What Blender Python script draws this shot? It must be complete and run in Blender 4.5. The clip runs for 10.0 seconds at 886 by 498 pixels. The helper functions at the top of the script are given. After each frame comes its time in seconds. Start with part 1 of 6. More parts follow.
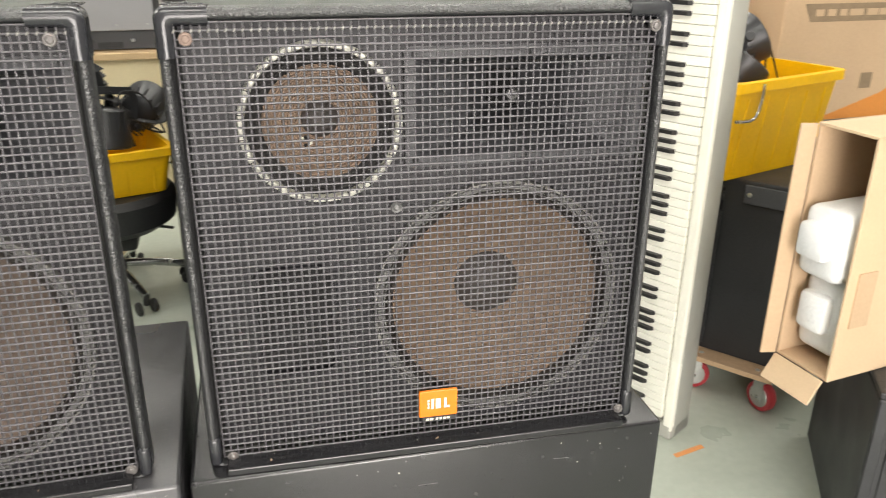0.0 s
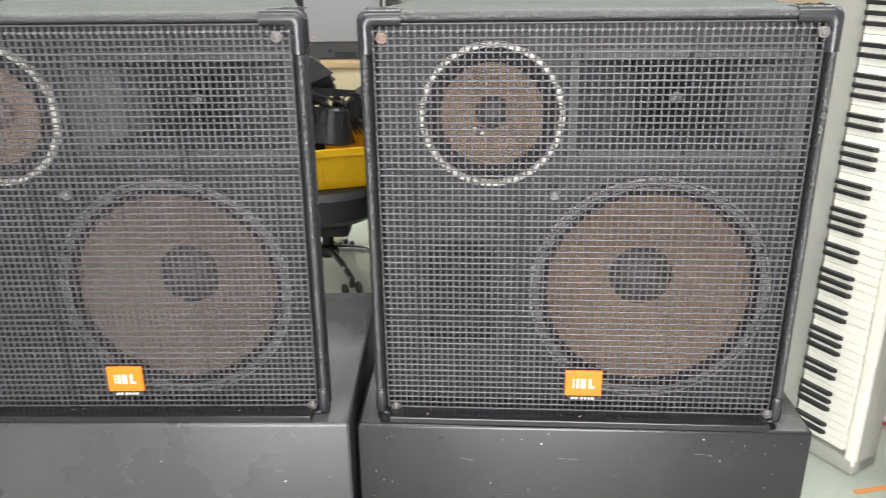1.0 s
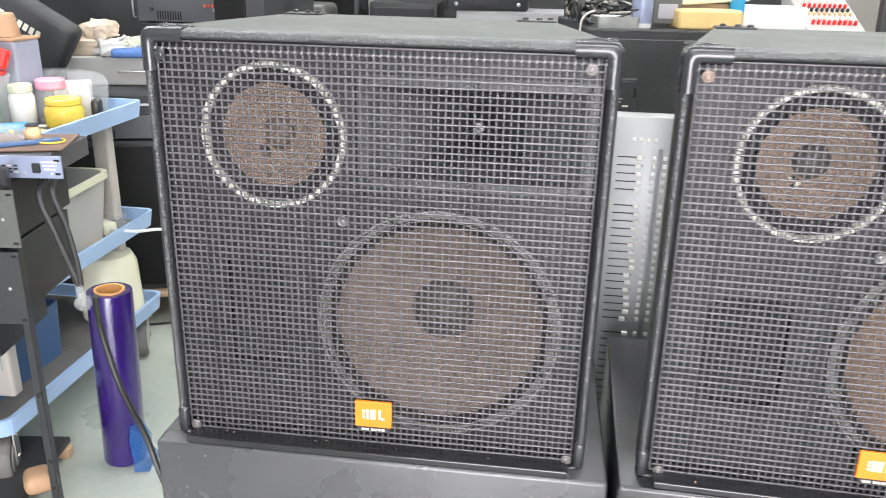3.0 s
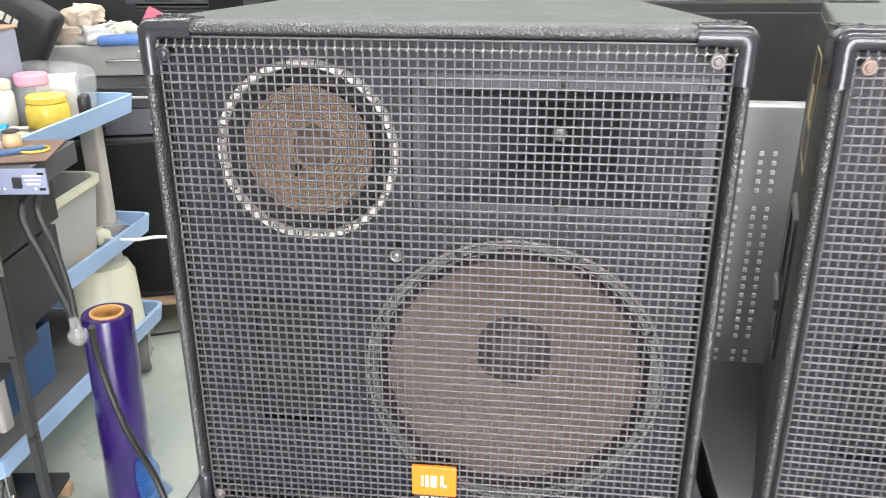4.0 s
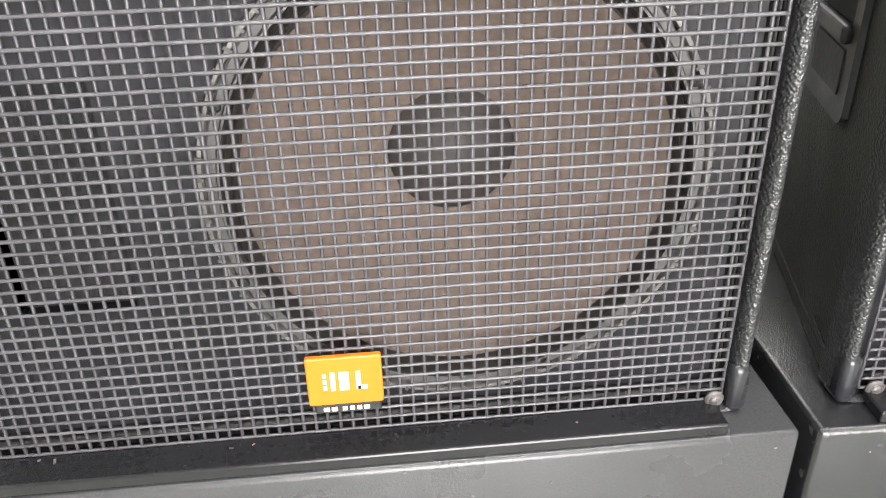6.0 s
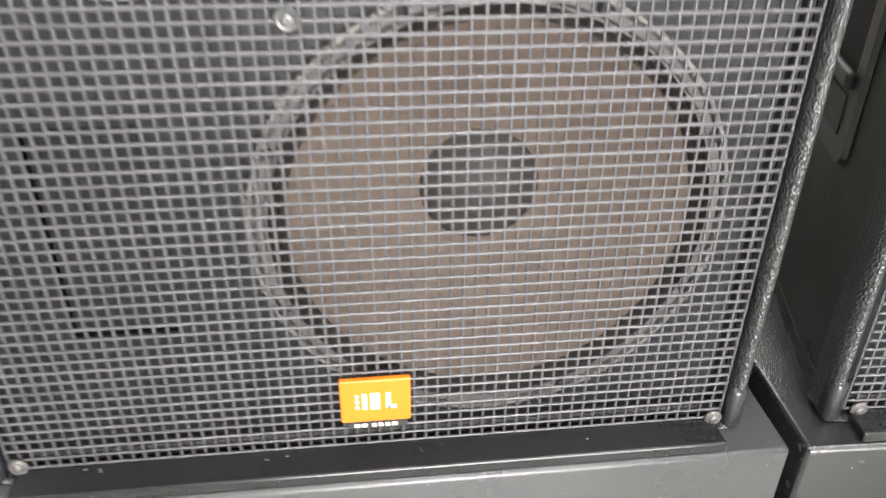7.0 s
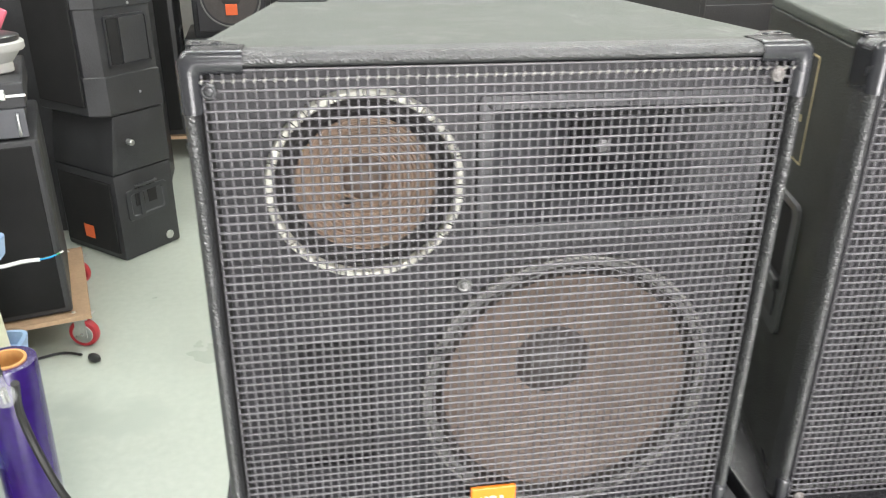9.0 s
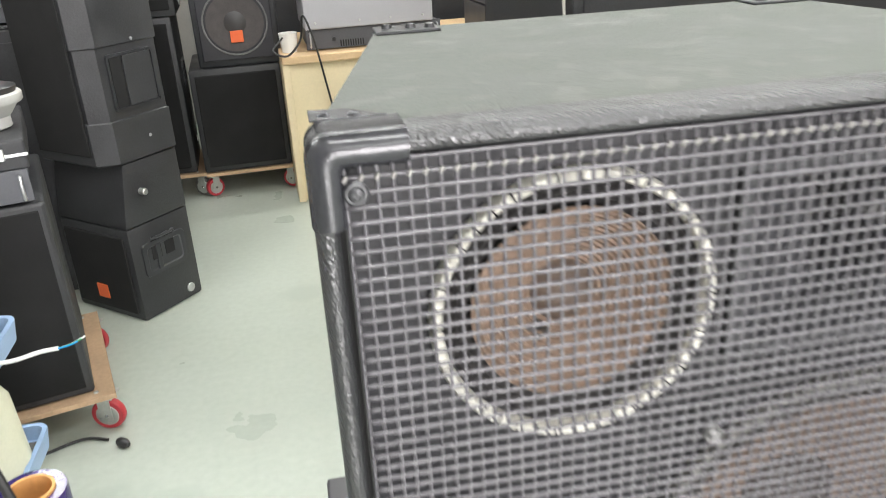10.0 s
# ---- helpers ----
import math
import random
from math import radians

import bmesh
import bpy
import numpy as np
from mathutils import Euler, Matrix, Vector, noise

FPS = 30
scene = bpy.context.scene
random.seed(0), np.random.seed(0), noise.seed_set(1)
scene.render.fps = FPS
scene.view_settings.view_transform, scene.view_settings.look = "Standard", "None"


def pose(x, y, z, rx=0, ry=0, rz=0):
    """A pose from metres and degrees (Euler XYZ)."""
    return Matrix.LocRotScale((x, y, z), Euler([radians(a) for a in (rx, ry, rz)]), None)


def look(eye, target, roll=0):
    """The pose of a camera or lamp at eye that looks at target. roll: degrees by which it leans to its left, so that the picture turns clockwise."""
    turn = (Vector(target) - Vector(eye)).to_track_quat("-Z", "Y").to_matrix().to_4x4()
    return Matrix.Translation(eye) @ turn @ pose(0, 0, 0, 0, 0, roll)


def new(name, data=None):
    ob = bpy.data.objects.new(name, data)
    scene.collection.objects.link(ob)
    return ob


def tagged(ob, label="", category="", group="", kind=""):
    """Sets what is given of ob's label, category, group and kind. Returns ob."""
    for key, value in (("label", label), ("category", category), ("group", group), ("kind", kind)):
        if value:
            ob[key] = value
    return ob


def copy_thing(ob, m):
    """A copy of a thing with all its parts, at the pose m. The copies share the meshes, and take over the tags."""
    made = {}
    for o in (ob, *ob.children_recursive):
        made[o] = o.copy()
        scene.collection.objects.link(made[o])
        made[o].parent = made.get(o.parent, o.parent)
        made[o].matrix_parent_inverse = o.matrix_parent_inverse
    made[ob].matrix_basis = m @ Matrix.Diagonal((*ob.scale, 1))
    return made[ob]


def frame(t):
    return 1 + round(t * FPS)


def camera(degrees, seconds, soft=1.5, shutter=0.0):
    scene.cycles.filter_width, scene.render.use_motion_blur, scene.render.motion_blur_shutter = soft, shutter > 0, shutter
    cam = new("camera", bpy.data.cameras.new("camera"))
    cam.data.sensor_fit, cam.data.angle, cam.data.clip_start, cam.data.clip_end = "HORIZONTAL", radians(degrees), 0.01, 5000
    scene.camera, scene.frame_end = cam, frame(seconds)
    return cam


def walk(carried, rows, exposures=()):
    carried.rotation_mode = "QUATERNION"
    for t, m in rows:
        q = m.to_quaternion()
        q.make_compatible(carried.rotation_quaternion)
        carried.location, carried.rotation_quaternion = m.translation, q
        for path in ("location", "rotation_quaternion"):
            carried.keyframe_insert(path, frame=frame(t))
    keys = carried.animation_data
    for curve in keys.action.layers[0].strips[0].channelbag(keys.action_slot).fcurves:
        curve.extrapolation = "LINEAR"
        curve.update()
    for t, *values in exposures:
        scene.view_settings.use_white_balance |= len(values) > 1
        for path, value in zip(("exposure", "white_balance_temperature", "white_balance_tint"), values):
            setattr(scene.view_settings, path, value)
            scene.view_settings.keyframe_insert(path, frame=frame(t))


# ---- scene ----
cam = camera(58.3, 10.0, soft=1.0, shutter=0.4)
PATH = [
    (0, (-0.039, -0.028, 1.334), (0.455, 1.758, 0.581), 0.6),
    (0.5, (0.016, -0.097, 1.33), (0.248, 1.749, 0.597), -0.0),
    (1, (0.022, -0.165, 1.328), (-0.002, 1.703, 0.613), -0.5),
    (1.5, (0.006, -0.193, 1.335), (-0.129, 1.676, 0.635), -0.0),
    (2, (-0.058, -0.184, 1.329), (-0.244, 1.695, 0.669), 1.1),
    (2.5, (-0.171, -0.141, 1.345), (-0.395, 1.73, 0.675), 1.4),
    (3, (-0.297, -0.089, 1.338), (-0.523, 1.779, 0.658), 1.4),
    (3.2, (-0.334, -0.06, 1.334), (-0.563, 1.805, 0.65), 1.4),
    (4.3, (-0.473, 0.214, 1.332), (-0.639, 2.053, 0.563), -1.3),
    (4.5, (-0.517, 0.256, 1.33), (-0.604, 2.089, 0.534), -1.5),
    (4.8, (-0.587, 0.315, 1.301), (-0.503, 2.117, 0.437), -1.4),
    (5, (-0.588, 0.354, 1.265), (-0.451, 2.125, 0.347), -2.7),
    (5.2, (-0.582, 0.429, 1.221), (-0.384, 2.149, 0.22), -1.9),
    (5.5, (-0.541, 0.493, 1.109), (-0.339, 2.209, 0.102), -1.2),
    (5.7, (-0.5, 0.495, 1.034), (-0.341, 2.257, 0.101), -2.1),
    (6.8, (-0.507, 0.527, 1.067), (-0.341, 2.221, 0.017), -0.1),
    (7, (-0.545, 0.502, 1.11), (-0.341, 2.193, 0.061), 0.7),
    (7.5, (-0.611, 0.415, 1.221), (-0.285, 2.093, 0.182), 2.3),
    (8, (-0.654, 0.268, 1.299), (-0.325, 1.972, 0.306), 2.1),
    (8.5, (-0.679, 0.162, 1.366), (-0.358, 1.929, 0.486), 1.9),
    (9, (-0.751, 0.21, 1.392), (-0.444, 2.004, 0.561), 0.7),
    (9.5, (-0.836, 0.343, 1.372), (-0.526, 2.14, 0.55), -2.3),
    (10, (-0.88, 0.55, 1.372), (-0.567, 2.35, 0.559), -3.1),
]
# the clip's camera opens up as it comes close to the dark grille
EXPOSURES = [(0, -0.22, 6850, 11), (1.0, -0.12, 6350, 11), (2.5, 0.2, 6180, 14), (3.0, 0.22, 6200, 14), (4.5, 0.16, 6350, 13), (5.0, 0.28, 6450, 12), (5.5, 0.34, 6450, 12), (7.0, 0.38, 6500, 11), (8.5, 0.44, 6500, 10), (9.0, 0.31, 6400, 11), (10.0, 0.27, 6380, 12)]
walk(cam, [(t, look(eye, target, roll)) for t, eye, target, roll in PATH],
     exposures=EXPOSURES)

# ---- world and light ----

world = bpy.data.worlds.new("world")
scene.world = world
world.use_nodes = True
world.node_tree.nodes["Background"].inputs[0].default_value = (0.9, 0.95, 1.0, 1)
world.node_tree.nodes["Background"].inputs[1].default_value = 0.04

CEILING = 2.75
LAMP_PLACES = [(x, y) for y in (-1.2, 0.6) for x in (-0.50, 0.65)] + [(-2.3, 1.7), (2.3, 1.7)] + [(x, y) for y in (2.6, 4.6) for x in (-2.05, -0.65, 0.75, 2.15)]
LAMP_WATTS = 9.0


def strip_light(x, y):
    data = bpy.data.lights.new("tube_light", "AREA")
    data.shape, data.size, data.size_y = "RECTANGLE", 1.2, 0.24
    data.energy, data.color = LAMP_WATTS, (1.0, 0.975, 0.93)
    ob = new("tube_light", data)
    ob.matrix_world = pose(x, y, CEILING - 0.075, 0, 0, 0)


for lx, ly in LAMP_PLACES:
    strip_light(lx, ly)

# daylight through the wide open shop front behind the camera
day = bpy.data.lights.new("shop_front_daylight", "AREA")
day.shape, day.size, day.size_y = "RECTANGLE", 2.2, 2.1
day.energy, day.color = 264.0, (1.0, 0.960, 0.945)
new("shop_front_daylight", day).matrix_world = pose(0.12, -2.9, 1.10, 90)


# ---- materials ----
def mat(name, base, rough=0.5, metal=0.0, vary=0.12, scale=6.0, grain=120.0, bump=0.05, spots=None, coat=0.0, bumpy=None, rand=0.0, spec=0.5):
    """Colour with large stains and fine grain; bump from the grain; spots: (colour, threshold, scale)."""
    m = bpy.data.materials.new(name)
    m.use_nodes = True
    nt = m.node_tree
    n, l = nt.nodes, nt.links
    b = n["Principled BSDF"]
    tc = n.new("ShaderNodeTexCoord")
    big = n.new("ShaderNodeTexNoise")
    big.inputs["Scale"].default_value, big.inputs["Detail"].default_value = scale, 5
    fine = n.new("ShaderNodeTexNoise")
    fine.inputs["Scale"].default_value, fine.inputs["Detail"].default_value = grain, 3
    for t in (big, fine):
        l.new(tc.outputs["Object"], t.inputs["Vector"])
    mixf = n.new("ShaderNodeMath")
    mixf.operation = "ADD"
    l.new(big.outputs["Fac"], mixf.inputs[0])
    half = n.new("ShaderNodeMath")
    half.operation = "MULTIPLY"
    half.inputs[1].default_value = 0.6
    l.new(fine.outputs["Fac"], half.inputs[0])
    l.new(half.outputs[0], mixf.inputs[1])
    ramp = n.new("ShaderNodeMapRange")
    ramp.inputs["From Min"].default_value, ramp.inputs["From Max"].default_value = 0.5, 1.1
    ramp.inputs["To Min"].default_value, ramp.inputs["To Max"].default_value = 1 - vary, 1 + vary
    l.new(mixf.outputs[0], ramp.inputs["Value"])
    mul = n.new("ShaderNodeVectorMath")
    mul.operation = "SCALE"
    mul.inputs[0].default_value = base
    l.new(ramp.outputs[0], mul.inputs["Scale"])
    col = mul.outputs[0]
    if rand:
        info = n.new("ShaderNodeObjectInfo")
        rr = n.new("ShaderNodeMapRange")
        rr.inputs["To Min"].default_value, rr.inputs["To Max"].default_value = 1 - rand, 1 + rand
        l.new(info.outputs["Random"], rr.inputs["Value"])
        mul2 = n.new("ShaderNodeVectorMath")
        mul2.operation = "SCALE"
        l.new(col, mul2.inputs[0])
        l.new(rr.outputs[0], mul2.inputs["Scale"])
        col = mul2.outputs[0]
    if spots:
        sc, th, ss = spots
        sn = n.new("ShaderNodeTexNoise")
        sn.inputs["Scale"].default_value, sn.inputs["Detail"].default_value = ss, 6
        l.new(tc.outputs["Object"], sn.inputs["Vector"])
        sr = n.new("ShaderNodeMapRange")
        sr.inputs["From Min"].default_value, sr.inputs["From Max"].default_value = th, th + 0.05
        l.new(sn.outputs["Fac"], sr.inputs["Value"])
        mx = n.new("ShaderNodeMix")
        mx.data_type = "RGBA"
        l.new(sr.outputs[0], mx.inputs["Factor"])
        l.new(col, mx.inputs["A"])
        mx.inputs["B"].default_value = (*sc, 1)
        col = mx.outputs["Result"]
    l.new(col, b.inputs["Base Color"])
    rg = n.new("ShaderNodeMapRange")
    rg.inputs["From Min"].default_value, rg.inputs["From Max"].default_value = 0.3, 0.7
    rg.inputs["To Min"].default_value, rg.inputs["To Max"].default_value = max(0.03, rough - 0.08), min(1, rough + 0.08)
    l.new(big.outputs["Fac"], rg.inputs["Value"])
    l.new(rg.outputs[0], b.inputs["Roughness"])
    b.inputs["Metallic"].default_value = metal
    b.inputs["Specular IOR Level"].default_value = spec
    b.inputs["Coat Weight"].default_value = coat
    b.inputs["Coat Roughness"].default_value = 0.16
    if bump:
        bp = n.new("ShaderNodeBump")
        bp.inputs["Strength"].default_value = bump
        bp.inputs["Distance"].default_value = 0.004
        if bumpy:
            v = n.new("ShaderNodeTexVoronoi")
            v.feature = "SMOOTH_F1"
            v.inputs["Scale"].default_value = bumpy
            l.new(tc.outputs["Object"], v.inputs["Vector"])
            l.new(v.outputs["Distance"], bp.inputs["Height"])
        else:
            l.new(fine.outputs["Fac"], bp.inputs["Height"])
        l.new(bp.outputs[0], b.inputs["Normal"])
        if coat:
            l.new(bp.outputs[0], b.inputs["Coat Normal"])
    return m


def clear(name, base, rough=0.15, alpha=0.35):
    m = mat(name, base, rough, bump=0.02)
    b = m.node_tree.nodes["Principled BSDF"]
    b.inputs["Alpha"].default_value = alpha
    return m


M = {}
M["floor"] = mat("epoxy_floor", (0.42, 0.46, 0.40), 0.32, vary=0.10, scale=1.6, grain=40, bump=0.02, spots=((0.395, 0.435, 0.380), 0.62, 1.7))
M["wall"] = mat("wall_paint", (0.42, 0.41, 0.38), 0.8, vary=0.06, scale=1.2, grain=60, bump=0.05)
M["ceiling"] = mat("ceiling_board", (0.72, 0.72, 0.70), 0.9, vary=0.05, scale=2, grain=50)
M["vinyl"] = mat("leathery_vinyl", (0.030, 0.031, 0.033), 0.37, vary=0.25, scale=9, grain=300, bump=0.50, bumpy=430, coat=0.30, spec=0.75)
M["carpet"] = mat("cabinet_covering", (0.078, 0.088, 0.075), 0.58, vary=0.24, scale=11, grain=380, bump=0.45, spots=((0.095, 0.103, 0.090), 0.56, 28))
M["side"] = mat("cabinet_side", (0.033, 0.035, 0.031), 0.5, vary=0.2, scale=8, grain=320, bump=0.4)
M["plastic"] = mat("black_plastic", (0.032, 0.033, 0.036), 0.33, vary=0.2, scale=14, grain=200, bump=0.06)
M["guard"] = mat("moulded_corner", (0.026, 0.027, 0.031), 0.21, vary=0.25, scale=20, grain=260, bump=0.08, spec=0.6)
M["rough_black"] = mat("black_body", (0.030, 0.031, 0.033), 0.48, vary=0.3, scale=7, grain=160, bump=0.2)
M["moulded"] = mat("scuffed_moulding", (0.036, 0.037, 0.039), 0.42, vary=0.3, scale=9, grain=160, bump=0.15)
M["gloss_black"] = mat("glossy_black", (0.020, 0.020, 0.022), 0.2, vary=0.2, scale=8, grain=150, bump=0.03)
# near-black for cloth fronts and joints, and for the shade inside holes
M["gap"] = mat("black_cloth_and_shade", (0.008, 0.008, 0.008), 0.9, bump=0.1)
M["wire"] = mat("coated_wire", (0.086, 0.083, 0.091), 0.30, vary=0.25, scale=16, grain=500, bump=0.10, rand=0.18, spec=0.6)
M["baffle"] = mat("black_baffle", (0.019, 0.0185, 0.023), 0.5, vary=0.35, scale=5, grain=180, bump=0.12)
M["pad"] = mat("dusty_foam", (0.026, 0.026, 0.027), 0.9, vary=0.3, scale=20, grain=260, bump=0.3)
M["horn"] = mat("moulded_horn", (0.060, 0.061, 0.067), 0.42, vary=0.2, scale=8, grain=200, bump=0.08)
M["cone8"] = mat("brown_paper_cone", (0.250, 0.178, 0.132), 0.75, vary=0.22, scale=10, grain=240, bump=0.15)
M["gasket15"] = mat("grey_gasket", (0.15, 0.15, 0.145), 0.45, vary=0.3, scale=30, grain=200, bump=0.1)
M["rim15"] = mat("pale_pressed_rim", (0.27, 0.265, 0.25), 0.4, metal=0.3, vary=0.3, scale=40, grain=200, bump=0.1)
M["cone15_brown"] = mat("brown_paper_cone_large", (0.215, 0.145, 0.100), 0.7, vary=0.3, scale=5, grain=200, bump=0.15)
M["folder_brown"] = mat("brown_folder", (0.17, 0.105, 0.075), 0.6, vary=0.15, scale=9, grain=150, bump=0.05)
M["cone15"] = mat("faded_paper_cone", (0.185, 0.140, 0.115), 0.75, vary=0.25, scale=5, grain=200, bump=0.15)
M["surround"] = mat("rubber_surround", (0.045, 0.043, 0.043), 0.5, vary=0.2, grain=150, bump=0.08)
M["surround15"] = mat("treated_surround", (0.066, 0.058, 0.053), 0.55, vary=0.25, grain=150, bump=0.1)
M["cap"] = mat("dust_cap", (0.060, 0.052, 0.050), 0.55, vary=0.3, scale=25, grain=200, bump=0.1)
M["cap_brown"] = mat("brown_dust_cap", (0.125, 0.092, 0.072), 0.6, vary=0.3, scale=25, grain=200, bump=0.1)
M["gasket"] = mat("pale_gasket", (0.78, 0.77, 0.70), 0.5, vary=0.2, scale=30, grain=200, bump=0.1)
M["ring"] = mat("grey_ring", (0.15, 0.15, 0.15), 0.38, metal=0.5, vary=0.25, scale=20, grain=200, bump=0.08)
M["steel"] = mat("screw_steel", (0.17, 0.16, 0.155), 0.5, metal=0.5, vary=0.3, scale=90, grain=300, bump=0.05, spots=((0.20, 0.13, 0.10), 0.66, 160))
M["rust"] = mat("rusty_screw", (0.25, 0.185, 0.155), 0.6, metal=0.5, vary=0.3, scale=60, grain=300, bump=0.1)
M["chrome"] = mat("bright_steel", (0.62, 0.62, 0.62), 0.22, metal=1.0, vary=0.12, scale=40, grain=200, bump=0.03)
M["alu"] = mat("brushed_metal", (0.52, 0.53, 0.54), 0.36, metal=0.8, vary=0.1, scale=10, grain=260, bump=0.05)
M["orange"] = mat("orange_badge", (0.86, 0.215, 0.010), 0.4, vary=0.06, grain=200, bump=0.02)
M["red_orange"] = mat("red_orange_badge", (0.75, 0.13, 0.03), 0.45, vary=0.08, grain=200, bump=0.02)
M["white"] = mat("white_plastic", (0.78, 0.78, 0.75), 0.42, vary=0.05, scale=8, grain=150, bump=0.02)
M["print"] = mat("white_print", (0.75, 0.72, 0.62), 0.6, vary=0.06, grain=200, bump=0.0)
M["gold"] = mat("pale_gold_print", (0.55, 0.46, 0.27), 0.5, vary=0.12, grain=200, bump=0.0)
M["subpaint"] = mat("scuffed_black_paint", (0.017, 0.017, 0.019), 0.20, vary=0.35, scale=5, grain=420, bump=0.12, spots=((0.05, 0.05, 0.05), 0.66, 60), spec=0.7)
# left bass cabinet: a paler, slightly rougher black than its twin
M["subpaint_pale"] = mat("paler_black_paint", (0.060, 0.060, 0.064), 0.27, vary=0.25, scale=4, grain=420, bump=0.10, spots=((0.066, 0.066, 0.070), 0.64, 90), spec=0.7)
M["scratch"] = mat("scratch_line", (0.16, 0.16, 0.155), 0.6, vary=0.3, grain=200, bump=0)
M["ivory"] = mat("key_white", (0.80, 0.80, 0.71), 0.3, vary=0.03, scale=5, grain=120, bump=0.01, rand=0.03)
M["ebony"] = mat("key_black", (0.02, 0.02, 0.02), 0.35, vary=0.1, grain=150, bump=0.02)
M["silver"] = mat("silver_plastic", (0.42, 0.42, 0.38), 0.42, metal=0.25, vary=0.08, scale=5, grain=260, bump=0.04)
M["yellow"] = mat("yellow_plastic", (0.88, 0.50, 0.004), 0.42, vary=0.10, scale=4, grain=110, bump=0.06)
M["card"] = mat("cardboard", (0.52, 0.37, 0.235), 0.8, vary=0.08, scale=4, grain=150, bump=0.08)
M["card_pale"] = mat("pale_cardboard", (0.60, 0.45, 0.29), 0.8, vary=0.07, scale=4, grain=150, bump=0.08)
M["card_dark"] = mat("printed_strip", (0.26, 0.19, 0.12), 0.8, vary=0.2, scale=20, grain=150, bump=0.04)
M["card_orange"] = mat("orange_print", (0.62, 0.24, 0.05), 0.75, vary=0.1, scale=6, grain=150, bump=0.04)
M["foam"] = mat("packing_foam", (0.78, 0.80, 0.80), 0.7, vary=0.05, scale=12, grain=160, bump=0.25, bumpy=140)
M["ply"] = mat("plywood", (0.36, 0.245, 0.15), 0.6, vary=0.22, scale=5, grain=90, bump=0.1)
M["ply_edge"] = mat("plywood_edge", (0.52, 0.36, 0.22), 0.7, vary=0.2, scale=9, grain=120, bump=0.1)
M["redwheel"] = mat("red_wheel", (0.42, 0.035, 0.045), 0.4, vary=0.2, scale=20, grain=120, bump=0.05)
M["greywheel"] = mat("grey_rubber", (0.13, 0.13, 0.12), 0.6, vary=0.2, grain=120, bump=0.08)
M["zinc"] = mat("zinc_plate", (0.55, 0.56, 0.54), 0.34, metal=0.85, vary=0.15, scale=30, grain=200, bump=0.05)
M["cream"] = mat("cream_bench", (0.78, 0.66, 0.43), 0.5, vary=0.06, scale=3, grain=90, bump=0.04)
M["cream_top"] = mat("bench_wood", (0.66, 0.47, 0.27), 0.5, vary=0.12, scale=4, grain=90, bump=0.05)
M["greybox"] = mat("grey_enamel", (0.40, 0.40, 0.42), 0.4, vary=0.06, scale=5, grain=160, bump=0.04)
M["darkgrey"] = mat("dark_grey_enamel", (0.085, 0.088, 0.098), 0.42, vary=0.15, scale=6, grain=200, bump=0.08)
M["mixgrey"] = mat("mixer_grey", (0.36, 0.37, 0.37), 0.38, metal=0.3, vary=0.08, scale=5, grain=200, bump=0.04)
M["blue_tray"] = mat("light_blue_plastic", (0.33, 0.47, 0.68), 0.42, vary=0.10, scale=6, grain=150, bump=0.05)
M["blue_bin"] = mat("deep_blue_plastic", (0.055, 0.115, 0.24), 0.45, vary=0.12, scale=6, grain=150, bump=0.05)
M["tote"] = mat("grey_plastic_tote", (0.43, 0.43, 0.41), 0.5, vary=0.08, scale=6, grain=150, bump=0.05)
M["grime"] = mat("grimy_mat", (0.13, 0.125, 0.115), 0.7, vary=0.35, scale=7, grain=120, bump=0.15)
M["leg"] = mat("beige_post", (0.42, 0.40, 0.36), 0.5, vary=0.1, scale=6, grain=150, bump=0.05)
M["purple"] = mat("purple_film", (0.026, 0.009, 0.115), 0.18, vary=0.25, scale=10, grain=60, bump=0.10, coat=0.6)
M["film_blue"] = clear("blue_clear_film", (0.03, 0.14, 0.42), 0.10, 0.4)
M["core"] = mat("cardboard_core", (0.62, 0.34, 0.12), 0.75, vary=0.12, scale=30, grain=150, bump=0.06)
M["bottle"] = mat("cream_jug", (0.66, 0.66, 0.50), 0.4, vary=0.06, scale=8, grain=140, bump=0.03)
M["clear"] = clear("clear_plastic", (0.75, 0.77, 0.76), 0.12, 0.20)
M["amber"] = clear("yellow_liquid", (0.88, 0.66, 0.10), 0.2, 0.85)
M["pink"] = mat("pink_lid", (0.85, 0.38, 0.50), 0.4, vary=0.06, bump=0.02)
M["red"] = mat("red_plastic", (0.72, 0.025, 0.02), 0.35, vary=0.08, bump=0.02)
M["cyan"] = mat("bright_blue_grip", (0.01, 0.34, 0.72), 0.4, vary=0.1, bump=0.02)
M["tan"] = mat("tan_pot", (0.42, 0.26, 0.15), 0.6, vary=0.12, bump=0.06)
M["grey_blue"] = mat("grey_blue_plastic", (0.30, 0.33, 0.40), 0.45, vary=0.1, scale=8, grain=160, bump=0.04)
M["panel_blue"] = mat("blue_grey_panel", (0.32, 0.36, 0.50), 0.4, metal=0.4, vary=0.08, scale=8, grain=220, bump=0.04)
M["olive"] = mat("dull_steel_case", (0.115, 0.118, 0.110), 0.45, metal=0.3, vary=0.2, scale=6, grain=180, bump=0.08)
M["rubber"] = mat("black_rubber", (0.022, 0.022, 0.022), 0.45, vary=0.2, grain=200, bump=0.04)
M["cloth"] = mat("beige_cloth", (0.55, 0.46, 0.36), 0.9, vary=0.2, scale=9, grain=200, bump=0.3)
M["bluecloth"] = mat("blue_cloth", (0.08, 0.16, 0.38), 0.9, vary=0.3, scale=9, grain=200, bump=0.3)
